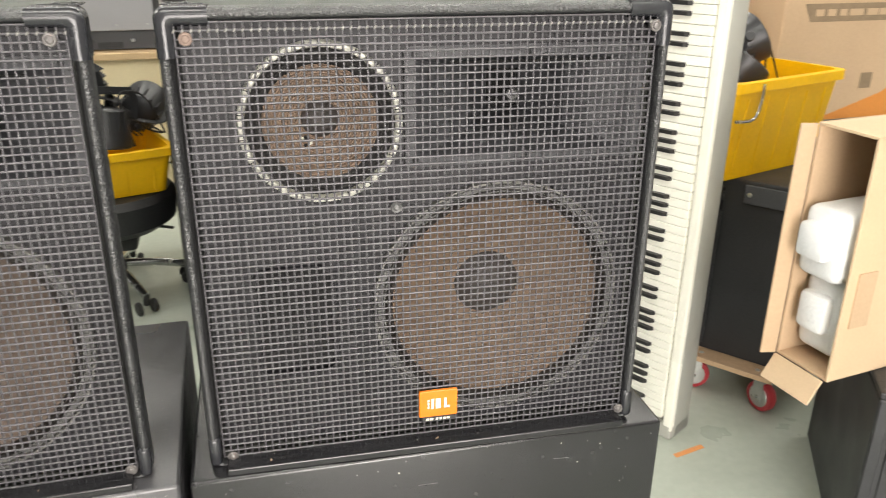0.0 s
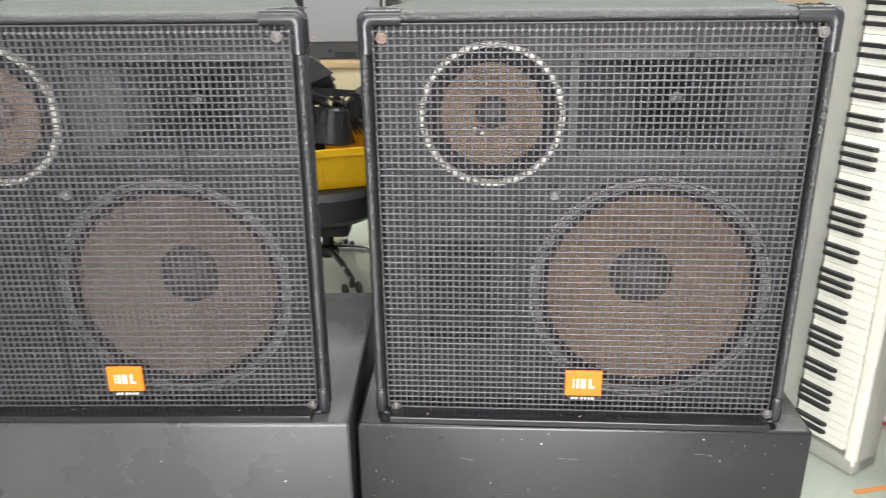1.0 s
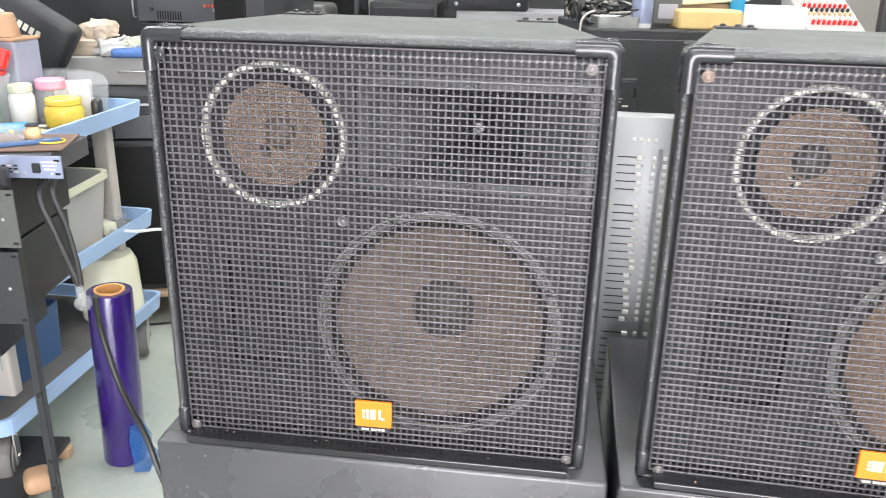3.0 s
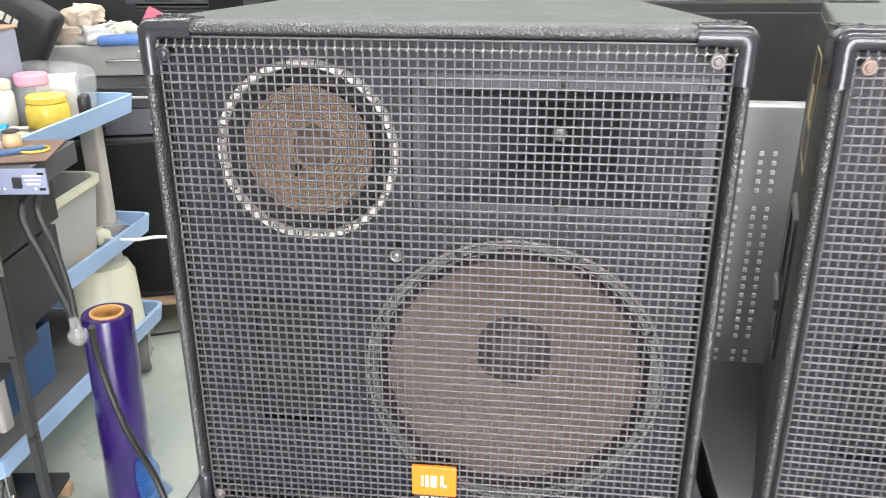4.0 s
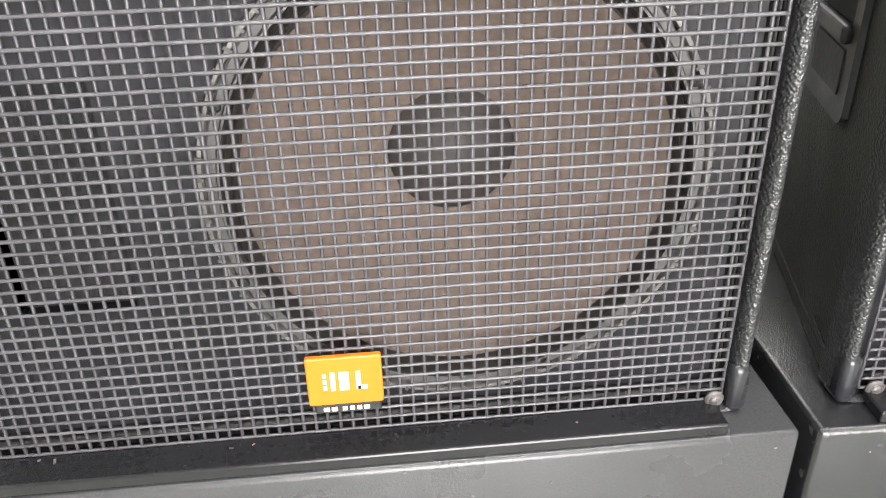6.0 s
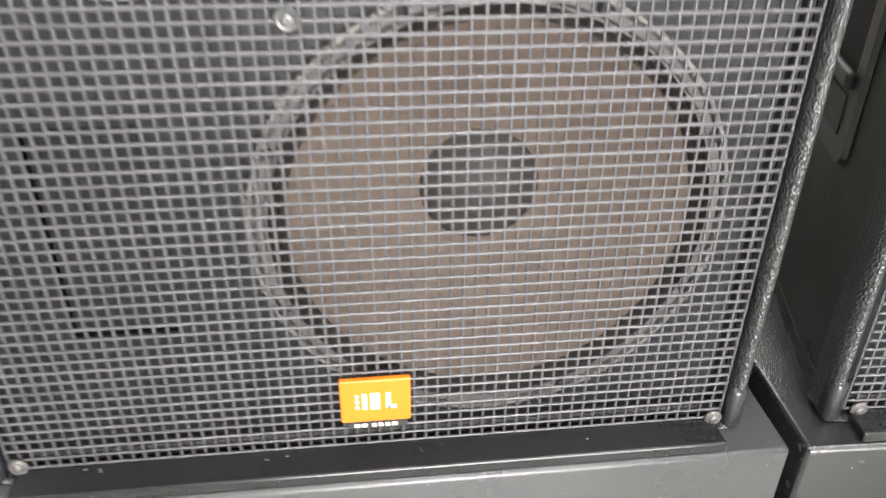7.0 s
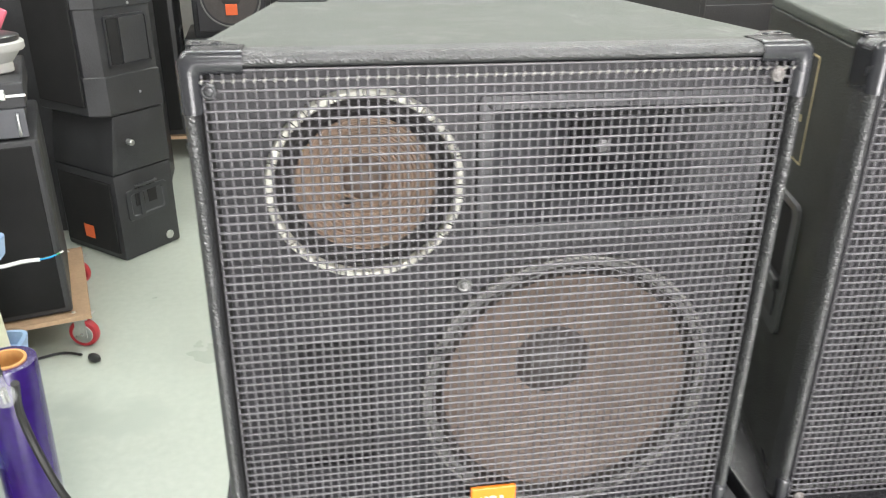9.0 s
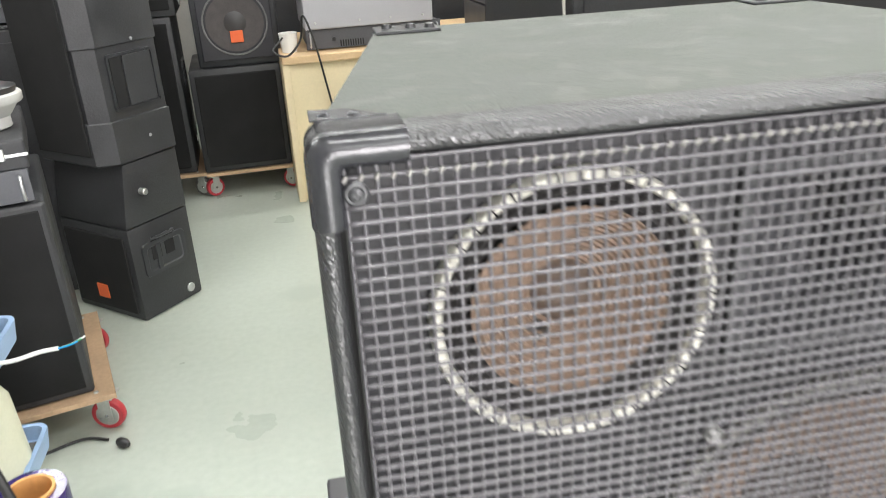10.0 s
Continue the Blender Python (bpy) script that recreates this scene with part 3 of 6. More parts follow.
    part("cone", lathe(cone_profile(0.1635, 0.064, 0.053, 5, 0.0005), 80), M["cone15_brown" if bright else "cone15"], d15, "faded grey-brown paper cone", smooth=True)
    part("dust_cap", lathe([(0, -0.044), (0.016, -0.0455), (0.032, -0.051), (0.045, -0.059), (0.054, -0.068)], 48), M["cap"], d15, "dark dust cap", smooth=True)
    part("glue_line", lathe([(0.0525, -0.0655), (0.0545, -0.0635), (0.0565, -0.0650), (0.0575, -0.068)], 48), M["surround15"], d15, "", smooth=True)
    b = bmesh.new()
    for k in range(72):
        m4 = Matrix.Rotation(2 * math.pi * k / 72, 4, "Z") @ Matrix.Translation((0, 0.1910, 0.0096))
        vs = [b.verts.new(m4 @ Vector((x, y, z))) for z in (-0.001, 0.001) for x, y in ((-0.0013, -0.0035), (0.0013, -0.0035), (0.0013, 0.0030), (-0.0013, 0.0030))]
        for q in ((4, 5, 6, 7), (0, 1, 5, 4), (1, 2, 6, 5), (2, 3, 7, 6), (3, 0, 4, 7)):
            b.faces.new([vs[i] for i in q])
    part("rim_notch", b, M["surround" if bright else "gasket15"], d15)
    for k in range(8):
        a = 2 * math.pi * (k + 0.5) / 8
        part("screw", screw_bm(0.005), M["rough_black"], d15, "", pose(0.1855 * math.cos(a), 0.1855 * math.sin(a), 0.010))
    # horn: flared mouth
    hw, hh = 0.350, 0.168
    hx, hz = 0.144, 0.532
    def sec(wd, hg, y, r):
        return [(x, y, z) for x, z in rrect(wd, hg, r, 3)]
    horn = loft([sec(hw, hh, 0.004, 0.006), sec(hw, hh, -0.002, 0.006), sec(hw - 0.028, hh - 0.030, -0.002, 0.006), sec(hw * 0.80, hh * 0.74, 0.010, 0.005),
                 sec(hw * 0.60, hh * 0.62, 0.026, 0.004), sec(hw * 0.42, hh * 0.52, 0.048, 0.004), sec(hw * 0.34, hh * 0.46, 0.078, 0.004), sec(0.05, 0.06, 0.130, 0.003)], (False, True))
    h = part("horn", horn, M["horn"], t, "wide black flared treble horn", pose(hx, by, hz))
    part("throat", lathe([(0, 0.003), (0.008, 0.002), (0.010, 0)], 16), M["ring"], h, "", pose(0, 0.07, 0) @ FRONT)
    # black sheet over the throat's end: the shade deep inside the horn
    part("throat_shade", box(0.049, 0.002, 0.059, 0, (0, 0.1275, -0.0295), 1), M["gap"], h)
    part("side_joint", box(0.0015, 0.0075, 0.158, 0, (-0.1762, 0.0005, -0.079), 1), M["gap"], h, "dark joint beside the horn")
    part("mouth_slit", box(0.236, 0.002, 0.0045, 0, (0.004, -0.0032, 0.0590), 1), M["gap"], h, "dark slit under the horn's upper lip")
    for sx in (-1, 0, 1):
        for sz in (-1, 1):
            part("screw", screw_bm(0.0045), M["rough_black"], h, "", pose(sx * (hw / 2 - 0.014), -0.003, sz * (hh / 2 - 0.010)) @ FRONT)
    # reflex port: a lip, black sides, and a foam pad set a little way inside
    px, pz, pw, ph, pr = port
    def ring(grow, y):
        return [(x, y, z) for x, z in rrect(pw + grow, ph + grow, max(0.002, pr + grow / 2), 5)]
    p = part("port", loft([ring(0.016, 0.0), ring(0.012, -0.004), ring(0.002, -0.004), ring(0.0, 0.0), ring(0.0, 0.046)], (False, True)) if bright else
             loft([ring(0.003, -0.0006), ring(0.0, -0.0006), ring(0.0, 0.046)], (False, True)), M["gap" if not bright else "baffle"], t,
             "rounded reflex port" if bright else "square-cut reflex port", pose(px, by, pz))
    part("foam_pad", box(pw - 0.0004, 0.020, ph - 0.0004, 0.0, (0.0, 0.0205, -(ph - 0.0004) / 2), 1), M["pad"], p, "dusty dark grey foam pad")
    # grille
    gw, gh = CW - 0.040, CH - 0.028
    g = part("grille", None, None, t, "grey coated wire mesh grille", pose(0, 0.0285, 0.014), data=wire_mesh(gw, 1, "grille"))
    g.matrix_basis = pose(0, 0.0285, 0.014)
    nx, nz = int(gw / PITCH), int(gh / PITCH)
    hor = [wire_mesh(gw, k, "wire") for k in (1, -1)]
    ver = [wire_mesh(gh, k, "wire") for k in (1, -1)]
    rnd = random.Random(7)
    for i in range(1, nz + 1):
        part("wire", None, None, g, "", pose(0, -0.0006, i * PITCH, 0, rnd.uniform(-0.03, 0.03), 0), data=hor[i % 2])
    for i in range(nx + 1):
        x = (i - nx / 2) * PITCH
        part("wire", None, None, g, "", pose(x, 0.0006, gh / 2 - 0.002, 0, 90 + rnd.uniform(-0.03, 0.03), 0), data=ver[i % 2])
    # beads for the bent wire tops, their glint given by a pale colour
    bead = wire_end_glint_mesh()
    for i in range(nx + 1):
        part("wire_end", None, None, g, "", pose((i - nx / 2) * PITCH, -0.0030, gh - 0.0125), data=bead)
    # screws with washers on the grille
    for k, (sx, sz) in enumerate(screws):
        screw_mat = M[("rust" if bright else "plastic") if k == 0 else "steel"]
        b = lathe([(0.0, 0.003), (0.007, 0.003), (0.0085, 0.0015), (0.0085, 0)], 20)
        s = part("screw", b, screw_mat, t, "", pose(sx, 0.0255, sz) @ FRONT, smooth=True)
        part("screw_head", screw_bm(0.0055), screw_mat, s, "", pose(0, 0, 0.003))
    s = part("screw", lathe([(0.0, 0.0012), (0.006, 0.0012), (0.0075, 0.002), (0.0085, 0)], 20), M["ring"], t, "", pose(-0.049, 0.0255, 0.399) @ FRONT, smooth=True)
    part("screw_head", screw_bm(0.005), M["ring"], s, "", pose(0, 0, 0.002))
    # badge
    bd = part("badge", box(0.061, 0.006, 0.047, 0.0015, (0, 0, 0), 2), M["orange"], t, "orange badge with pale shapes over a black strip", pose(-0.003 + badge_dx, 0.0225, 0.0475))
    part("badge_strip", box(0.054, 0.004, 0.0095, 0.001, (0.001, 0.001, -0.010), 1), M["rough_black"], bd, "black strip with pale marks")
    for x, wd, z0, hg in ((-0.016, 0.003, 0.016, 0.004), (-0.016, 0.003, 0.022, 0.004), (-0.016, 0.003, 0.028, 0.004), (-0.0095, 0.004, 0.015, 0.018), (-0.0005, 0.008, 0.015, 0.018), (0.011, 0.004, 0.015, 0.018), (0.014, 0.008, 0.015, 0.004)):
        part("badge_mark", box(wd, 0.001, hg, 0.0002, (x, -0.0034, z0), 1), M["white"], bd)
    for x, wd in ((-0.017, 0.005), (-0.0105, 0.005), (-0.002, 0.004), (0.004, 0.004), (0.010, 0.004), (0.016, 0.005)):
        part("strip_mark", box(wd, 0.001, 0.004, 0.0002, (x, -0.0012, -0.0075), 1), M["print"], bd)
    # side fittings on the tapered left and right flanks
    ang = math.degrees(math.atan2(w - back, CD - fy))
    for s in (-1, 1):
        side = Matrix.Translation((s * w, fy, 0)) @ pose(0, 0, 0, 0, 0, s * ang) @ pose(0, 0, 0, 0, 0, s * 90)
        # now local -y points outwards, local x runs along the flank (back for the left side: negative x)
        k = -1 if s < 0 else 1
        hd = part("handle_recess", loft([[(x, -0.0005, z) for x, z in rrect(0.150, 0.210, 0.016, 4)], [(x, -0.006, z) for x, z in rrect(0.146, 0.206, 0.015, 4)],
                               [(x, -0.006, z) for x, z in rrect(0.105, 0.115, 0.012, 4, 0, 0.035)], [(x, -0.0008, z) for x, z in rrect(0.100, 0.110, 0.010, 4, 0, 0.035)]], (False, True)),
                  M["plastic"], t, "black plastic carrying handle plate", side @ pose(k * 0.181, 0, 0.317))
        # flat black sheet: the shade in the handle's hollow as colour
        part("handle_hollow_shade", box(0.096, 0.002, 0.104, 0.0, (0, -0.0022, -0.017), 1), M["gap"], hd)
        part("handle_bar", box(0.108, 0.010, 0.018, 0.004, (0, -0.009, -0.034)), M["plastic"], hd)
        part("handle_scoop", box(0.096, 0.002, 0.040, 0.0, (0, -0.0066, -0.08), 1), M["rough_black"], hd)
        fr = part("side_mark", prism([(-0.062, -0.0014), (0.062, -0.0014), (0.062, 0.0014), (-0.062, 0.0014)], 0.0008, 0, None), M["gold"], t, "pale gold printed frame and shapes", side @ pose(k * 0.212, -0.0034, 0.472))
        for bx in ((-0.062, 0.001), (0.062, 0.001)):
            part("mark_line", box(0.0030, 0.0008, 0.150, 0, (bx[0], 0, 0), 1), M["gold"], fr)
        part("mark_line", box(0.124, 0.0008, 0.0028, 0, (0, 0, 0.149), 1), M["gold"], fr)
        for x, wd, z0, hg in ((-0.030, 0.008, 0.055, 0.04), (-0.014, 0.018, 0.055, 0.05), (0.010, 0.008, 0.055, 0.05), (0.026, 0.018, 0.055, 0.010)):
            part("mark_shape", box(wd, 0.0008, hg, 0, (x, 0, z0), 1), M["gold"], fr)
        part("guard_edge", tube([(k * 0.070, -0.0015, 0.036), (k * 0.056, -0.0015, 0.031), (k * 0.036, -0.0015, 0.029), (k * 0.018, -0.0015, 0.033), (k * 0.002, -0.0015, 0.042)], 0.0016, 6, smooth_steps=4), M["guard"], t, "", side, smooth=True)
    # bits of dirt on the strip and in the grille
    rnd = random.Random(21 if bright else 22)
    for k in range(7):
        sz = rnd.uniform(0.0010, 0.0024)
        part("dirt_speck", box(sz * rnd.uniform(1, 3), sz, 0.001, 0.0003, (0, 0, 0), 1), M[("grime", "ply", "pad")[k % 3]], t, "", pose(rnd.uniform(-0.27, 0.27), rnd.uniform(0.0, 0.022), 0.0128, 0, 0, rnd.uniform(0, 180)))
    return t


# ---- the two bass cabinets below ----
def bass_cabinet(m, label, w, d, h, seed, paint):
    t = thing("bass_cabinet", m, label, "subwoofer", "pair of bass cabinets")
    part("body", slab([(-w / 2, 0), (w / 2, 0), (w / 2, d), (-w / 2, d)], 0, h, 0.006), M[paint], t, smooth=True)
    rnd = random.Random(seed)
    for k in range(5):
        ln = rnd.uniform(0.010, 0.035)
        b = box(ln, 0.0006, rnd.uniform(0.0004, 0.0007), 0, (0, 0, 0), 1)
        part("scratch", b, M["scratch"], t, "", pose(rnd.uniform(-w * 0.45, w * 0.45), -0.0003, h - rnd.uniform(0.03, 0.16), 0, rnd.uniform(-14, 14), 0))
    for k in range(18):
        part("chip", box(rnd.uniform(0.0012, 0.003), 0.001, rnd.uniform(0.0012, 0.003), 0.0004, (0, 0, 0), 1), M["scratch"] if k % 5 else M["print"], t, "",
             pose(rnd.uniform(-w * 0.48, w * 0.48), -0.0003, h - rnd.uniform(0.006, 0.12), 0, rnd.uniform(0, 90), 0))
    return t


SUB = 0.567
bass_cabinet(pose(-0.532, 0.992, 0), "satin black bass cabinet with chipped paint, under a loudspeaker", 0.752, 0.55, SUB, 3, "subpaint_pale")
bass_cabinet(pose(0.2395, 0.977, 0, 0, 0, -2.0), "satin black bass cabinet, scratched on its front, beside its twin", 0.763, 0.55, SUB, 5, "subpaint")
loudspeaker(pose(-0.5365, 1.0, SUB), "black tapered stage loudspeaker with grey mesh grille, on bass cabinet",
            (-0.1590, 0.519), (0.0970, 0.2255), (-0.2045, 0.2250, 0.088, 0.182, 0.003),
            ((-0.3145, 0.636), (0.3025, 0.638), (-0.312, 0.019), (0.3135, 0.016)))
loudspeaker(pose(0.2295, 0.981, SUB + 0.001, 0, -0.35, -3.2), "black tapered stage loudspeaker with one rusty grille screw",
            (-0.1465, 0.518), (0.1095, 0.2290), (-0.1980, 0.2180, 0.108, 0.168, 0.020),
            ((-0.3080, 0.636), (0.3175, 0.640), (-0.3080, 0.015), (0.3195, 0.017)), 0.0135, 1)


def plain_case(w, d, h, m, label):
    """Black case: body, a shallow front panel, top board and edge strips; base centre at the origin."""
    t = thing("black_case", m, label, "case", "black equipment cases")
    part("body", box(w, d, h - 0.016, 0.006), M["rough_black"], t)
    part("top_board", box(w, d, 0.015, 0.004, (0, 0, h - 0.0155)), M["rough_black"], t)
    part("front_panel", box(w - 0.07, 0.005, h - 0.10, 0.002, (0, -d / 2 - 0.001, 0.04), 1), M["rough_black"], t)
    for sx in (-1, 1):
        part("edge_strip", box(0.022, 0.004, h - 0.03, 0.001, (sx * (w / 2 - 0.014), -d / 2 - 0.001, 0.008), 1), M["plastic"], t)
    return t


# ---- castors and dollies ----
def castor(parent, m, wheel, r=0.048, label=""):
    c = part("castor", box(0.062, 0.062, 0.004, 0.001, (0, 0, 2 * r + 0.012), 1), M["zinc"], parent, label, m)
    part("fork", prism([(-0.0195, r - 0.012), (-0.0165, r - 0.012), (-0.0165, 2 * r + 0.008), (0.0165, 2 * r + 0.008), (0.0165, r - 0.012), (0.0195, r - 0.012), (0.0195, 2 * r + 0.0118), (-0.0195, 2 * r + 0.0118)], 0.036, 0, None, Matrix.Translation((0, -0.016, 0))), M["zinc"], c)
    prof = [(0.010, -0.014), (r - 0.010, -0.014), (r - 0.003, -0.013), (r, -0.008), (r, 0.008), (r - 0.003, 0.013), (r - 0.010, 0.014), (0.010, 0.014)]
    part("tyre", lathe(prof, 28, None, pose(0, 0, r, 0, 90, 0)), wheel, c, smooth=True)
    part("hub", rod(r - 0.013, 0.032, 20, 0.003, pose(-0.016, 0, r, 0, 90, 0)), M["zinc"], c, smooth=True)
    part("axle", rod(0.006, 0.046, 10, 0.002, pose(-0.023, 0, r, 0, 90, 0)), M["chrome"], c)
    return c


def dolly(m, w, d, label, board=0.018, wheel="redwheel"):
    """Origin at the floor under the board's centre."""
    t = thing("dolly", m, label, "dolly", "plywood dollies")
    top = part("board", box(w, d, board, 0.0015, (0, 0, 0.113), 1), M["ply"], t)
    for s in (-1, 1):
        part("board_edge", box(w, 0.002, board * 0.8, 0.0, (0, s * (d / 2 + 0.0006), 0.115), 1), M["ply_edge"], t)
    for sx in (-1, 1):
        for sy in (-1, 1):
            castor(t, pose(sx * (w / 2 - 0.030), sy * (d / 2 - 0.042), 0, 0, 0, 62 * sx), M[wheel])
            part("bolt", lathe([(0, 0.004), (0.006, 0.003), (0.007, 0)], 10), M["zinc"], t, "", pose(sx * (w / 2 - 0.05), sy * (d / 2 - 0.03), 0.131))
    return t


# ---- keyboard standing on end ----
def keyboard(m):
    """Local: face towards -y, keys stacked along z, the player's edge at +x (x = 0), body reaching to -x."""
    t = thing("digital_piano", m, "silver-white digital piano keyboard standing upright on end", "keyboard")
    H = 1.36
    part("body", prism([(-0.315, 0.0), (0.0, 0.0), (0.0, H), (-0.315, H)], 0.085, 0.008, None, Matrix.Translation((0, 0.012, 0))), M["silver"], t, smooth=True)
    part("front_lip", box(0.030, 0.020, H - 0.05, 0.006, (-0.016, 0.006, 0.025)), M["ivory"], t, "cream lip along the keys")
    part("control_panel", box(0.120, 0.016, H - 0.05, 0.004, (-0.250, 0.006, 0.025)), M["silver"], t, "silver control panel")
    part("end_cap", box(0.315, 0.110, 0.050, 0.010, (-0.1575, 0.050, 0.0)), M["silver"], t, smooth=True)
    part("end_cap", box(0.315, 0.110, 0.050, 0.010, (-0.1575, 0.050, H - 0.05)), M["silver"], t, smooth=True)
    pitch, n = 0.0236, 52
    z0 = 0.066
    wk = box(0.148, 0.018, pitch - 0.0011, 0.0016, (-0.106, 0.0, 0.0), 1)
    first = part("white_key", wk, M["ivory"], t, "", pose(0, -0.002, z0))
    for i in range(1, n):
        part("white_key", None, None, t, "", pose(0, -0.002, z0 + i * pitch), data=first.data)
    bk = loft([[(-0.180, -0.008, 0), (-0.088, -0.008, 0), (-0.088, -0.008, 0.0115), (-0.180, -0.008, 0.0115)],
               [(-0.180, -0.020, 0.001), (-0.097, -0.020, 0.001), (-0.097, -0.020, 0.0105), (-0.180, -0.020, 0.0105)]])
    kb = None
    for i in range(n):
        if (i % 7) in (0, 1, 3, 4, 5):
            mm = pose(0, -0.002, z0 + (i + 1) * pitch - 0.006)
            if kb is None:
                kb = part("black_key", bk, M["ebony"], t, "", mm)
            else:
                part("black_key", None, None, t, "", mm, data=kb.data)
    return t


keyboard(pose(1.080, 1.60, 0, 0, 0, -60))
solo("floor_tape", box(0.10, 0.016, 0.0012, 0.0, (0, 0, 0.0004), 1), M["tape"], pose(1.105, 1.545, 0, 0, 0, 12), "strip of orange tape on the floor", "tape")


# ---- stage lights in the bins ----
def stage_light(m, label, s=1.0):
    t = thing("stage_light", m @ Matrix.Scale(s, 4), label, "stage light", "stage lights")
    part("body", lathe([(0, 0), (0.050, 0.0), (0.066, 0.012), (0.070, 0.05), (0.082, 0.10), (0.084, 0.13), (0.078, 0.135), (0.076, 0.118), (0, 0.112)], 28), M["plastic"], t, smooth=True)
    for k in range(14):
        a = 2 * math.pi * k / 14
        part("fin", box(0.014, 0.006, 0.075, 0.001, (0, 0, 0), 1), M["rough_black"], t, "", pose(0.070 * math.cos(a), 0.070 * math.sin(a), 0.008, 0, 0, math.degrees(a)))
    for k in range(7):
        a = 2 * math.pi * k / 6
        rr = 0.044 if k < 6 else 0
        part("lens", lathe([(0, 0.008), (0.008, 0.006), (0.012, 0)], 12), M["white"], t, "pale lens", pose(rr * math.cos(a), rr * math.sin(a), 0.112), smooth=True)
    yk = [(-0.095, 0, 0.075), (-0.098, 0, -0.03), (-0.085, 0, -0.055), (0.085, 0, -0.055), (0.098, 0, -0.03), (0.095, 0, 0.075)]
    b = None
    for p, q in zip(yk, yk[1:]):
        p, q = Vector(p), Vector(q)
        d = q - p
        b = box(0.004, 0.026, d.length + 0.004, 0.001, (0, 0, 0), 1, b)
        vs = list(b.verts)[-24:]
        bmesh.ops.transform(b, matrix=Matrix.Translation(p) @ d.to_track_quat("Z", "Y").to_matrix().to_4x4(), verts=vs)
    part("yoke", b, M["plastic"], t)
    for sx in (-1, 1):
        part("knob", rod(0.016, 0.02, 12, 0.003, pose(sx * 0.098, 0, 0.07, 0, sx * 90, 0)), M["plastic"], t)
    return t


def storage_bin(m, w, d, h, label):
    t = thing("storage_bin", m, label, "storage bin", "yellow storage bins")
    b = tray(w, d, h, 0.006, 0.028, 0.03)
    part("shell", b, M["yellow"], t)
    def sec(ww, dd, z):
        return [(x, y, z) for x, y in rrect(ww, dd, 0.035)]
    w2, d2 = w + 0.056, d + 0.056
    part("rim", loft([sec(w2 - 0.002, d2 - 0.002, h - 0.030), sec(w2 + 0.022, d2 + 0.022, h - 0.026), sec(w2 + 0.022, d2 + 0.022, h), sec(w2 - 0.016, d2 - 0.016, h + 0.001), sec(w2 - 0.016, d2 - 0.016, h - 0.02)], (False, False)), M["yellow"], t)
    for k in range(5):
        x = (k - 2) * w / 5
        part("rib", box(0.008, 0.006, h * 0.8, 0.002, (x, -d / 2 - 0.012, 0.01), 1, None, pose(0, 0, 0, 6, 0, 0)), M["yellow"], t)
    for sx in (-1, 1):
        hx = sx * (w2 / 2 - 0.05)
        pts = [(hx - sx * 0.05, -d2 / 2 - 0.014, h - 0.005), (hx - sx * 0.045, -d2 / 2 - 0.016, h - 0.05), (hx - sx * 0.02, -d2 / 2 - 0.018, h - 0.095), (hx + sx * 0.05, -d2 / 2 - 0.016, h - 0.095)]
        if sx > 0:
            pts = [(w2 / 2 + 0.014, -0.07, h - 0.01), (w2 / 2 + 0.022, -0.065, h - 0.09), (w2 / 2 + 0.022, 0.065, h - 0.09), (w2 / 2 + 0.014, 0.07, h - 0.01)]
        part("wire_handle", tube(pts, 0.0045, 8, smooth_steps=4), M["chrome"], t, "bent steel wire handle", smooth=True)
    return t


# right-hand corner: dolly, wedge cabinet, bin, cartons
R0 = pose(1.245, 1.845, 0, 0, 0, -53)   # left corner of the dolly's near edge


def wedge(m):
    t = thing("wedge_cabinet", m, "black wedge loudspeaker cabinet on a plywood dolly", "loudspeaker")
    part("body", prism([(0.0, 0.0), (0.32, 0.0), (0.32, 0.48), (0.25, 0.552), (0.0, 0.552)], 0.50, 0.006), M["rough_black"], t, smooth=True)
    part("edge_strip", box(0.012, 0.006, 0.50, 0.001, (0.012, -0.004, 0.02), 1), M["plastic"], t)
    pl = part("metal_plate", box(0.15, 0.006, 0.055, 0.002, (0.15, -0.004, 0.485), 1), M["darkgrey"], t, "grey metal plate with two screws")
    for dx in (0.09, 0.21):
        part("screw", screw_bm(0.007), M["zinc"], pl, "", pose(dx, -0.007, 0.512) @ FRONT)
    return t


dolly(R0 @ pose(0.135, 0.30, 0), 0.27, 0.60, "worn plywood dolly with red castors under a black cabinet")
wedge(R0 @ pose(0.02, 0.06, 0.132))
BIN = pose(1.258, 1.80, 0.686, 0, 0, 18) @ pose(0.215, 0.165, 0)
storage_bin(BIN, 0.43, 0.33, 0.275, "bright yellow plastic storage bin with steel wire handles, on a cabinet")
stage_light(BIN @ pose(-0.10, -0.02, 0.20, 20, 30, 10), "black stage light with yoke, lying in a yellow bin")
stage_light(BIN @ pose(0.02, 0.07, 0.30, 60, 20, 50), "black stage light tipped over others in a yellow bin", 0.9)
rnd = random.Random(11)
bunch = thing("cable_bunch", BIN, "bunch of thin black cables spilling over stage lights", "cable")
for k in range(9):
    x0 = rnd.uniform(-0.05, 0.12)
    b = tube([(x0, -0.03, 0.20), (x0 + 0.03, -0.02 + rnd.uniform(-0.03, 0.03), 0.31 + rnd.uniform(-0.03, 0.02)), (x0 + 0.07, 0.02, 0.30 + rnd.uniform(-0.03, 0.03)), (x0 + 0.10, 0.0, 0.22)], 0.003, 6, None, smooth_steps=5)
    part("cable", b, M["rubber"], bunch, smooth=True)
